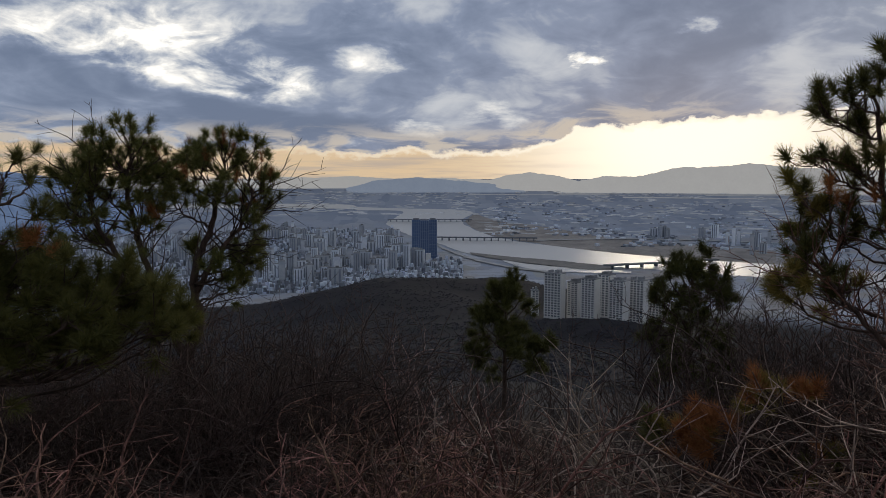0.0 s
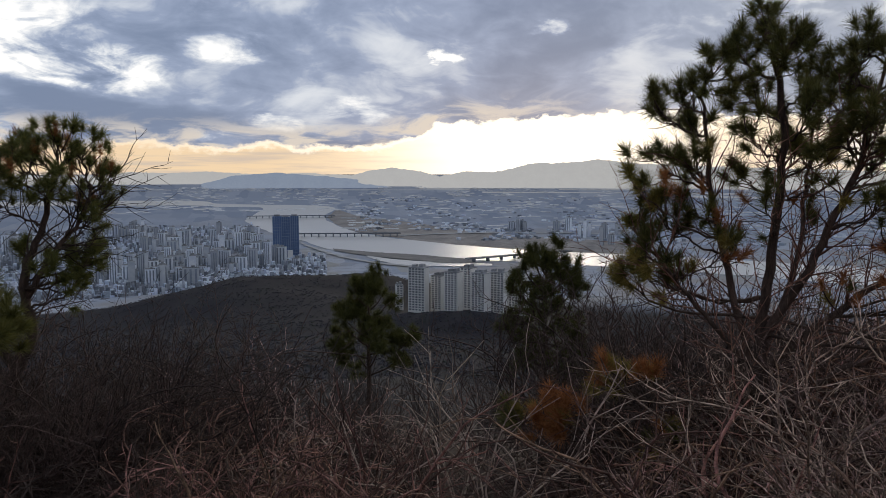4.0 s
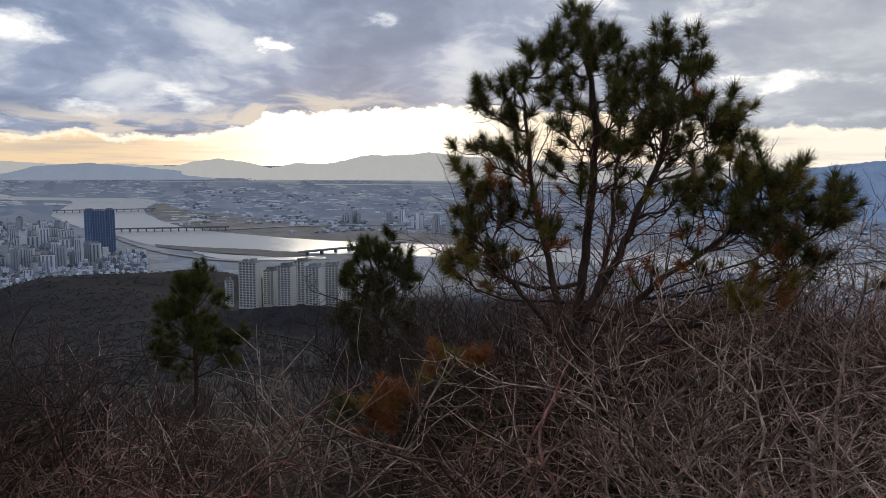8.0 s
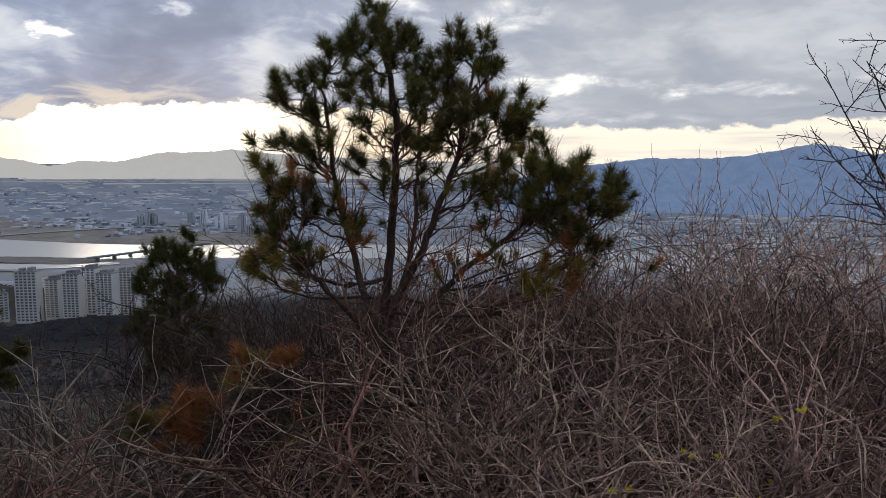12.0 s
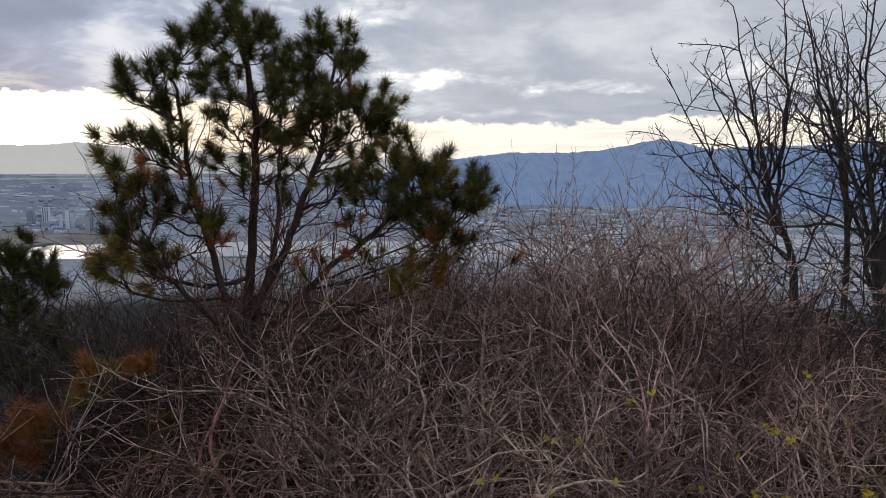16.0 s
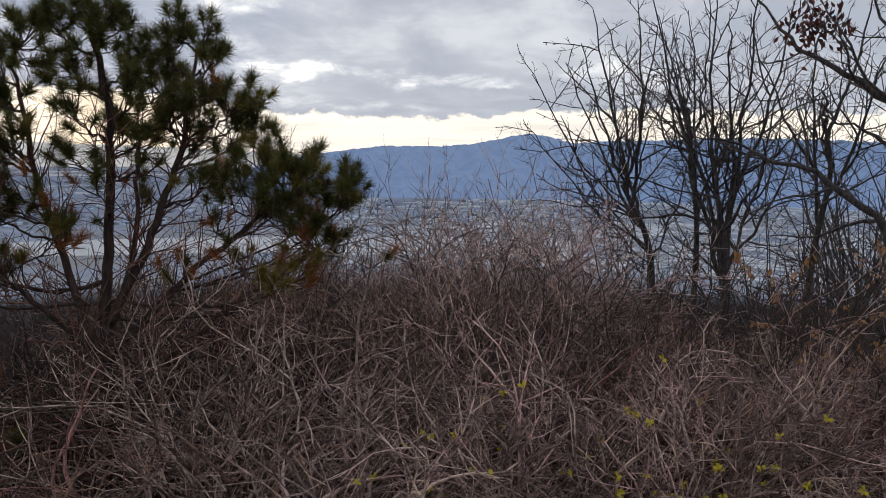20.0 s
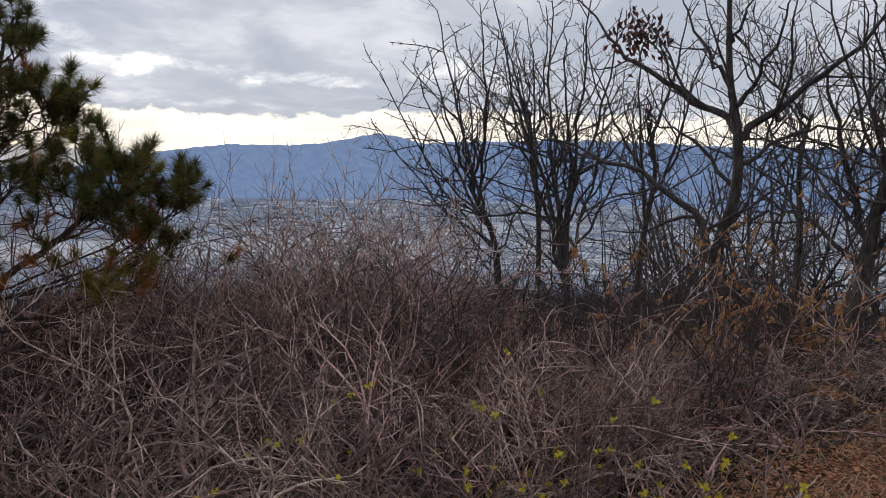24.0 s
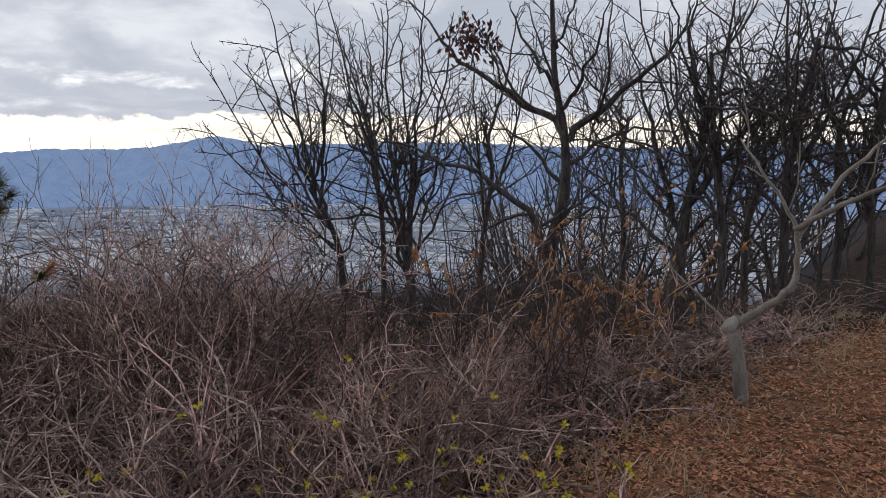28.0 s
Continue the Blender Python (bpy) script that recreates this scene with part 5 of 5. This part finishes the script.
def front_pine():
    p = Pine(-31.5, 5.2, "dense dark green pine spreading over the thicket", 18, size=1.25)
    lead = p.stem("trunk", [(-0.3, -1.0, 0), (-0.35, 0.0, 0), (-0.35, 0.6, 0), (-0.25, 1.1, 0), (-0.1, 1.6, 0)], 0.06, 0.010, 7)
    for tip in ((-0.03, 1.72, 0.0), (0.05, 1.58, 0.0), (-0.12, 1.5, 0.1), (0.06, 1.38, -0.1), (-0.35, 1.6, 0.1), (-0.6, 1.5, 0.0)):
        p.bough(lead, tip, ("green",), 2, 0.010, 0.14, 0.9)
    p.bough(lead, (0.02, 1.2, -0.1), ("brown", "green"), 5, 0.010, 0.16, 0.9)
    for k in range(46):
        u = -0.95 + 1.85 * (k + p.rng.random()) / 46
        top = 1.08 - 0.38 * max(0.0, u)
        tip = (u, p.rng.uniform(0.42 + 0.08 * abs(u), top), p.rng.uniform(-0.4, 0.4))
        p.bough(lead, tip, ("green",), 8, 0.013, 0.24, 1.05, 0.25)
    p.finish()


front_pine()
other_pine(4.6, 13.6, -0.52, 0.9, "small young pine with a bushy dark green crown", 104, 0.52, 22, 1.7, ("green",), 0.0, 0.42, 0.12)
other_pine(18.8, 9.8, 0.5, 0.82, "dark pine with layered spreading branches", 105, 0.56, 30, 1.45, ("green",), 0.0, 0.36, 0.13)



# ---------------------------------------------------------------- bare oaks
def oak(az, d, label, seed, trunk, limbs, r0, mat=None, twigs=3, gap=0.27, base_z=None, name="oak_tree", taper=0.7, tip_r=0.0062):
    """A bare tree. trunk: knots (u, height, v); limbs: share of the trunk, an end or several knots, radius."""
    mat = mat or BARK_OAK
    rng = random.Random(seed)
    x, y = polar(az, d)
    z0 = land(x, y) if base_z is None else base_z
    root = thing(name, (x, y, z0 - 0.05), label, "bare tree", turn=radians(-az))
    line = [Vector(q) for q in spline([(u, v, z - z0) for u, z, v in trunk], 6)]
    n = len(line)
    s = Soup()
    s.tube(line, [r0 * (1.25 if i == 0 else 1) * (1 - taper * i / (n - 1)) for i in range(n)], 9)
    part("trunk", s, mat, root)
    tips = []
    for u, *ends, r in limbs:
        p, dd = along(line, u)
        ends = [Vector((e[0], e[2], e[1] - z0)) for e in (ends if isinstance(ends[0], tuple) else [ends])]
        if len(ends) == 1:
            span = (ends[0] - p).length
            arch = 0.13 if (ends[0].z - p.z) < 0.6 * span else -0.08
            ends.insert(0, p.lerp(ends[0], 0.5) + Vector((rng.gauss(0, 0.06), rng.gauss(0, 0.06), arch * span)))
        pts = [Vector(q) for q in spline([tuple(p)] + [tuple(e) for e in ends], 5)]
        for q in pts[1:-1]:
            q += Vector([rng.gauss(0, 0.025) for _ in range(3)])
        s = Soup()
        grow(s, rng, pts, r, tip_r, twigs, gap, 0.92, 0.46, 0.06, 0.3, 6, 0.12, tips)
        part("limb", s, mat, root)
    return root, tips


def fan(rng, n, width, low, high, start=0.35, r=0.03):
    """Limbs rising in a fan."""
    return [(start + (1 - start) * 0.97 * (i + 0.5) / n, rng.uniform(-width, width), rng.uniform(low, high), rng.uniform(-width, width), r * rng.uniform(0.6, 1.1)) for i in range(n)]


def make_oaks():
    r = random.Random(77)
    # slender trees in a row beyond the thicket
    oak(75.6, 11.0, "slender bare oak with upswept fine branches", 201, [(0.35, -3.0, 0), (0.12, -0.6, 0), (0.0, 0.4, 0), (-0.4, 1.2, 0.1)], [(0.7, -1.3, 3.0, 0.2, 0.03), (0.8, -0.9, 3.7, -0.2, 0.03), (0.85, -0.3, 3.9, 0.3, 0.03), (0.9, -0.7, 3.2, 0.6, 0.025), (0.95, 0.0, 3.4, -0.3, 0.025), (0.6, -1.3, 2.2, -0.2, 0.022), (0.62, -1.9, 2.1, 0.1, 0.022), (0.72, -1.75, 2.8, -0.1, 0.024), (0.5, -1.0, 1.4, 0.2, 0.016), (0.88, -1.1, 3.3, 0.4, 0.026), (0.92, -0.45, 2.9, -0.4, 0.022), (0.55, 0.6, 1.9, 0.2, 0.02)], 0.085)
    oak(81.5, 11.2, "bare oak with several close dark stems", 202, [(0.0, -3.2, 0), (0.0, -0.8, 0), (-0.05, 0.4, 0), (0.02, 1.6, 0)], [(0.45, -0.9, 3.1, 0.1, 0.04), (0.6, -0.4, 4.0, -0.2, 0.04), (0.75, 0.2, 4.2, 0.1, 0.035), (0.8, 0.7, 3.8, 0.2, 0.035), (0.9, -0.2, 3.4, -0.5, 0.03), (0.5, 0.6, 3.0, 0.4, 0.03), (0.4, (-0.45, 1.5, 0), (-1.0, 1.95, 0), (-0.85, 3.2, 0.1), 0.035), (0.55, 0.9, 2.4, -0.2, 0.028), (0.7, -0.5, 2.8, 0.4, 0.028)], 0.105)
    oak(79.0, 12.5, "thin bare oak among the others", 203, [(0.0, -3.4, 0), (0.05, 0.0, 0), (-0.1, 1.5, 0), (-0.2, 2.4, 0)], fan(r, 7, 0.9, 2.4, 4.3, 0.4, 0.03), 0.06)
    oak(86.5, 12.0, "thin bare oak with a forked crown", 204, [(0.0, -3.2, 0), (0.1, 0.0, 0), (0.25, 1.4, 0), (0.1, 2.2, 0)], fan(r, 7, 1.0, 2.3, 4.2, 0.4, 0.03), 0.065)
    # the large spreading oak
    root, tips = oak(92.8, 8.4, "large bare oak with spreading limbs and a few dry leaves", 205, [(0.24, -1.9, 0), (0.21, -1.13, 0), (0.02, -0.24, 0), (-0.07, 0.56, 0), (0.08, 1.28, 0), (0.06, 1.92, 0), (-0.06, 2.55, 0), (-0.12, 3.5, 0.1)],
                     [(0.42, (-0.44, 1.14, -0.1), (-1.24, 1.66, -0.2), (-2.1, 1.86, -0.2), 0.055), (0.715, (-0.2, 2.17, 0), (-0.79, 2.49, -0.1), (-1.32, 2.94, -0.1), (-1.75, 3.5, -0.1), 0.05), (0.70, (0.55, 2.3, 0.1), (1.19, 2.84, 0.1), (1.4, 3.45, 0.1), 0.05), (0.64, 1.5, 1.95, 0.3, 0.03), (0.78, 0.5, 3.3, -0.3, 0.03), (0.82, -0.6, 3.4, 0.3, 0.03), (0.58, -0.9, 2.1, 0.5, 0.026), (0.9, 0.2, 3.6, 0.2, 0.02), (0.5, 0.9, 1.1, -0.2, 0.02), (0.45, 0.5, 1.9, 0.5, 0.03)], 0.105, taper=0.78, gap=0.25)
    rng = random.Random(9)
    s = Soup()
    for k in range(170):
        c = Vector((-0.98 + rng.gauss(0, 0.17), rng.gauss(0, 0.14), 4.02 + rng.gauss(0, 0.12)))
        d = Vector((rng.gauss(0, 1), rng.gauss(0, 1), -1.2)).normalized()
        w = d.orthogonal().normalized() * 0.022
        s.quad(c, c + d * 0.045 + w, c + d * 0.09, c + d * 0.045 - w)
    tagged(part("dry_foliage", s, LEAF_RUSSET, root, "cluster of dry russet leaves"), kind="stuff")
    # dark trees further along the slope
    oak(101.5, 11.5, "dark bare tree with crowded crooked branches", 206, [(0.0, -2.4, 0), (0.05, -0.55, 0), (0.12, 0.3, 0), (0.18, 1.02, 0), (0.3, 1.7, 0)],
        [(0.55, (-0.2, 1.5, 0), (-0.45, 2.4, 0.1), (-0.7, 3.3, 0.1), 0.06), (0.8, (0.35, 2.1, 0), (0.1, 3.3, 0), (0.2, 4.2, 0.1), 0.065), (0.7, (0.55, 1.5, -0.1), (1.03, 2.03, -0.1), (1.5, 3.0, 0), 0.06), (0.95, 0.8, 3.9, 0.3, 0.05), (0.5, (0.6, 0.9, 0.1), (1.2, 1.2, 0.2), (1.9, 1.9, 0.2), 0.045), (0.45, (-0.5, 0.7, 0), (-1.1, 1.0, 0), (-1.7, 1.6, 0), 0.045), (0.6, -1.2, 2.6, 0.4, 0.04), (0.9, -0.2, 3.7, -0.4, 0.04), (0.75, 1.5, 3.4, 0.4, 0.04)], 0.15)
    oak(97.5, 13.5, "bare tree in the woods behind the oak", 207, [(0.0, -2.8, 0), (0.1, 0.0, 0), (0.0, 1.5, 0), (0.1, 2.4, 0)], fan(r, 11, 1.7, 1.4, 4.6, 0.25, 0.03), 0.075)
    oak(107.0, 13.0, "bare tree with thin upright branches", 208, [(0.0, -1.8, 0), (-0.1, 0.4, 0), (0.1, 1.6, 0), (0.0, 2.6, 0)], fan(r, 11, 1.7, 1.4, 4.8, 0.25, 0.03), 0.075)
    oak(112.0, 11.5, "tall bare tree beside the trail", 209, [(0.0, -1.2, 0), (0.1, 0.6, 0), (0.0, 1.8, 0), (0.1, 2.6, 0)], fan(r, 11, 1.6, 1.4, 4.6, 0.25, 0.03), 0.075)
    for az, d, seed in ((104.6, 10.0, 221), (109.3, 9.4, 222), (114.5, 10.5, 223), (119.5, 9.6, 224)):
        oak(az, d, "tall slender bare tree with fine forking branches", seed, [(0.0, -1.5, 0), (0.1 * r.uniform(-1, 1), 0.5, 0), (0.1 * r.uniform(-1, 1), 1.7, 0), (0.2 * r.uniform(-1, 1), 3.0, 0)], fan(r, 12, 1.2, 2.0, 4.4, 0.35, 0.032), 0.07)
    # pale pruned tree at the edge of the trail
    oak(106.7, 5.25, "small pale-barked tree with one heavy crooked limb", 210, [(0.02, -0.1, 0), (-0.02, 0.25, 0), (-0.07, 0.52, 0)], [], 0.05, BARK_PALE, name="small_tree", taper=0.12)
    pale_limb()
    # thin woods down the slope
    woods = []
    for k in range(5):
        w = random.Random(300 + k)
        woods.append(oak(100, 20, "thin bare tree in the winter woods", 310 + k, [(0, 0, 0), (0.5 * w.uniform(-1, 1), 1.5, 0.2), (0.7 * w.uniform(-1, 1), 3.0, 0.1), (0.8 * w.uniform(-1, 1), 4.6, 0)], fan(w, 9, 2.6, 3.5, 9.5, 0.2, 0.05), 0.10, BARK_OAK, 2, 0.95, 0.0, "bare_tree", tip_r=0.009)[0])
    spots, used = [], set()
    w = random.Random(31)
    for i in range(44):
        az = 72 + 54 * w.random() ** 0.7
        d = w.uniform(13.5, 34)
        x, y = polar(az, d)
        if edge_side(x, y) < 1.0 and (az < 103 or d < 15):
            continue
        z = land(x, y)
        top = EYE.z + d * math.tan(radians(float(np.interp(az, (68, 74, 84, 92, 104, 125), (-4, -2, -0.5, 3.5, 8, 10))) * w.uniform(0.7, 1.1)))
        if top - z > 2.0:
            spots.append((x, y, z, (top - z) / 9.5))
    for i in range(58):
        az, d = w.uniform(-12, 34), w.uniform(9.5, 34)
        x, y = polar(az, d)
        z = land(x, y)
        top = EYE.z + d * math.tan(radians(w.uniform(-17.5, -11.5)))
        if top - z > 1.2:
            spots.append((x, y, z, (top - z) / 9.0))
    for i, (x, y, z, k) in enumerate(spots):
        k = min(1.5, max(0.2, k))
        m = Matrix.Translation((x, y, z)) @ Matrix.Rotation(w.uniform(0, 6.28), 4, "Z") @ Matrix.Scale(k, 4)
        set_out(woods, i % 5, m, used)


def pale_limb():
    """The crooked limb of the small tree, with the twigs that it carries."""
    root = next(o for o in scene.objects if o.name == "small_tree")
    z0 = root.location.z
    rng = random.Random(44)
    for knots, r0, r1 in (([(-0.07, 0.51, 0), (0.06, 0.61, 0), (0.2, 0.72, 0), (0.28, 0.87, 0), (0.275, 1.1, 0), (0.21, 1.28, 0), (0.04, 1.54, 0.0), (-0.1, 1.75, 0.1)], 0.033, 0.010),
                          ([(0.25, 1.17, 0), (0.5, 1.34, -0.1), (0.8, 1.5, -0.15), (1.15, 1.68, -0.2)], 0.022, 0.009),
                          ([(0.27, 1.12, 0), (0.52, 1.5, 0.1), (0.75, 1.75, 0.15), (1.0, 2.05, 0.15)], 0.02, 0.009),
                          ([(-0.1, 0.5, 0), (-0.3, 0.72, -0.05), (-0.5, 0.9, -0.1), (-0.65, 1.1, -0.1)], 0.010, 0.004)):
        pts = [Vector(q) for q in spline([(u, v, z - z0) for u, z, v in knots], 4)]
        for q in pts[1:-1]:
            q += Vector([rng.gauss(0, 0.007) for _ in range(3)])
        s = Soup()
        branching(s, rng, pts, r0, r1 * 0.5, 2, 0.7, 0.32, 5, 0.16, 0.05, 7, 0.45, None, 0.4)
        part("limb", s, BARK_PALE, root)
    s = Soup()
    s.tube([Vector((-0.12, 0, 0.47 - z0)), Vector((-0.09, 0, 0.515 - z0)), Vector((-0.05, 0, 0.56 - z0))], [0.042, 0.048, 0.032], 9)
    part("knot", s, BARK_PALE, root, "swollen knot where limbs were cut")


make_oaks()


# ---------------------------------------------------------------- trail floor and small growth
def leaf_litter():
    rng = random.Random(91)
    leaves, straw = Soup(), Soup()
    for i in range(100000):
        az, d = rng.uniform(72, 122), 2.2 + 9.5 * rng.random() ** 1.3
        if i % 4 == 0:
            az, d = rng.uniform(-60, 300), 0.2 + 6.0 * rng.random() ** 0.7
        x, y = polar(az, d)
        side = edge_side(x, y)
        if side > 0.7 or (side > 0.05 and rng.random() < side * 1.6):
            continue
        z = land(x, y) + rng.uniform(0.0, 0.025)
        a, tilt, size = rng.uniform(0, 6.28), rng.gauss(0, 0.3), rng.uniform(0.010, 0.024)
        u = Vector((math.cos(a), math.sin(a), tilt)) * size
        v = Vector((-math.sin(a), math.cos(a), rng.gauss(0, 0.4))) * size * 0.42
        c = Vector((x, y, z + 0.01))
        leaves.quad(c - u, c + v - Vector((0, 0, 0.3 * size)), c + u, c - v - Vector((0, 0, 0.15 * size)))
    for i in range(700):
        az, d = rng.uniform(80, 122), 2.6 + 8.5 * rng.random()
        x, y = polar(az, d)
        side = edge_side(x, y)
        if side > 0.9 or (side < -0.5 and noise.noise((x * 1.2, y * 1.2, 6.0)) < 0.22):
            continue
        z = land(x, y)
        for k in range(9):
            a, lean, long = rng.uniform(0, 6.28), rng.uniform(0.3, 1.35), rng.uniform(0.08, 0.24)
            d3 = Vector((math.cos(a) * math.sin(lean), math.sin(a) * math.sin(lean), math.cos(lean)))
            w = d3.orthogonal().normalized() * 0.0028
            p = Vector((x + rng.gauss(0, 0.05), y + rng.gauss(0, 0.05), z))
            mid = p + d3 * long * 0.6
            end = p + d3 * long - Vector((0, 0, long * 0.25))
            straw.quad(p - w, p + w, mid + w * 0.8, mid - w * 0.8)
            straw.tri(mid - w * 0.8, mid + w * 0.8, end)
    structure("fallen_leaves", leaves, LEAF_DRY, "dry brown oak leaves covering the trail", "leaves", "stuff", False)
    structure("dry_grass", straw, GRASS_DRY, "dry straw-coloured grass along the trail", "grass", "stuff", False)


leaf_litter()


def leafy_sapling(az, d, h, label, mat, leaf_mat, count, seed, blossom=False, name="sapling"):
    """A thin upright shrub that bears dry leaves or blossoms."""
    rng = random.Random(seed)
    x, y = polar(az, d)
    b = thing(name, (x, y, land(x, y)), label, "shrub", "flowering shrubs" if blossom else "leafy saplings")
    tips = []
    for i in range(6):
        s = Soup()
        pts = wander(rng, (rng.gauss(0, 0.06), rng.gauss(0, 0.06), -0.05), (rng.gauss(0, 0.3), rng.gauss(0, 0.3), 1), h * rng.uniform(0.7, 1.0), 12, 0.17, 0.03)
        branching(s, rng, pts, 0.0095, 0.003, 1, 0.7, 0.45, 6, 0.18, 0.02, 4, 0.35, tips)
        part("stem", s, mat, b)
    for i in range(count):
        p, d0 = rng.choice(tips)
        s = Soup()
        if blossom:
            for k in range(9):
                e = Vector((rng.gauss(0, 1), rng.gauss(0, 1), rng.gauss(0, 1))).normalized()
                w = e.orthogonal().normalized() * 0.007
                s.quad(p, p + e * 0.0125 + w, p + e * 0.024, p + e * 0.0125 - w)
            part("blossom", s, leaf_mat, b, smooth=False)
        else:
            for k in range(5):
                q = p - d0 * rng.uniform(0, 0.25)
                e = Vector((rng.gauss(0, 0.7), rng.gauss(0, 0.7), -0.7)).normalized()
                w = e.orthogonal().normalized() * 0.013
                s.quad(q, q + e * 0.026 + w, q + e * 0.06, q + e * 0.026 - w)
            tagged(part("leaf_spray", s, leaf_mat, b, smooth=False), kind="stuff")


YB = "thin shrub with small clusters of bright yellow blossom"
for i, (az, el, n) in enumerate(((68.0, -18.2, 16), (66.4, -17.0, 10), (67.5, -20.5, 12), (83.1, -23.2, 12), (89.2, -22.2, 14), (85.0, -22.2, 9), (96.5, -20.8, 6), (82.2, -19.0, 9), (75.5, -24.6, 12), (78.6, -21.5, 8), (76.2, -19.8, 8), (92.0, -19.5, 6))):
    d = 3.0 + 0.14 * (i % 3)
    x, y = polar(az, d)
    leafy_sapling(az, d, max(0.35, 1.2 * (EYE.z + d * math.tan(radians(el + 1.0)) - land(x, y))), YB, TWIG_GREY, PETAL_YELLOW, n, 400 + i, True, "flowering_shrub")
DL = "thin sapling holding tan withered leaves"
for i, (az, d, h, n) in enumerate(((87.5, 6.0, 1.9, 22), (98.5, 7.4, 2.3, 26), (97.2, 6.2, 1.5, 18), (80.5, 6.6, 1.7, 14), (101.0, 6.4, 1.2, 14), (87.0, 5.2, 1.5, 24), (96.0, 5.6, 1.3, 24))):
    leafy_sapling(az, d, h, DL, TWIG_GREY, LEAF_TAN, n * 2, 450 + i)

BARE = "thin bare sapling rising out of the thicket"
for i, (az, d, top, pale) in enumerate(((-4.3, 5.5, -8.5, 0), (12.6, 4.6, -7.2, 1), (10.8, 5.0, -9.5, 1), (14.2, 4.4, -10, 1), (5.2, 6.5, -11, 0), (-9.5, 6.0, -10.5, 0), (1.5, 4.5, -12, 1), (24.0, 6.2, -5.5, 0), (27.0, 6.6, -5.0, 0), (51.5, 6.0, -4.0, 0), (20.5, 7.5, -6.5, 0))):
    x, y = polar(az, d)
    leafy_sapling(az, d, EYE.z + d * math.tan(radians(top)) - land(x, y), BARE, TWIG_PALE if pale else TWIG_DARK, LEAF_TAN, 0, 500 + i)
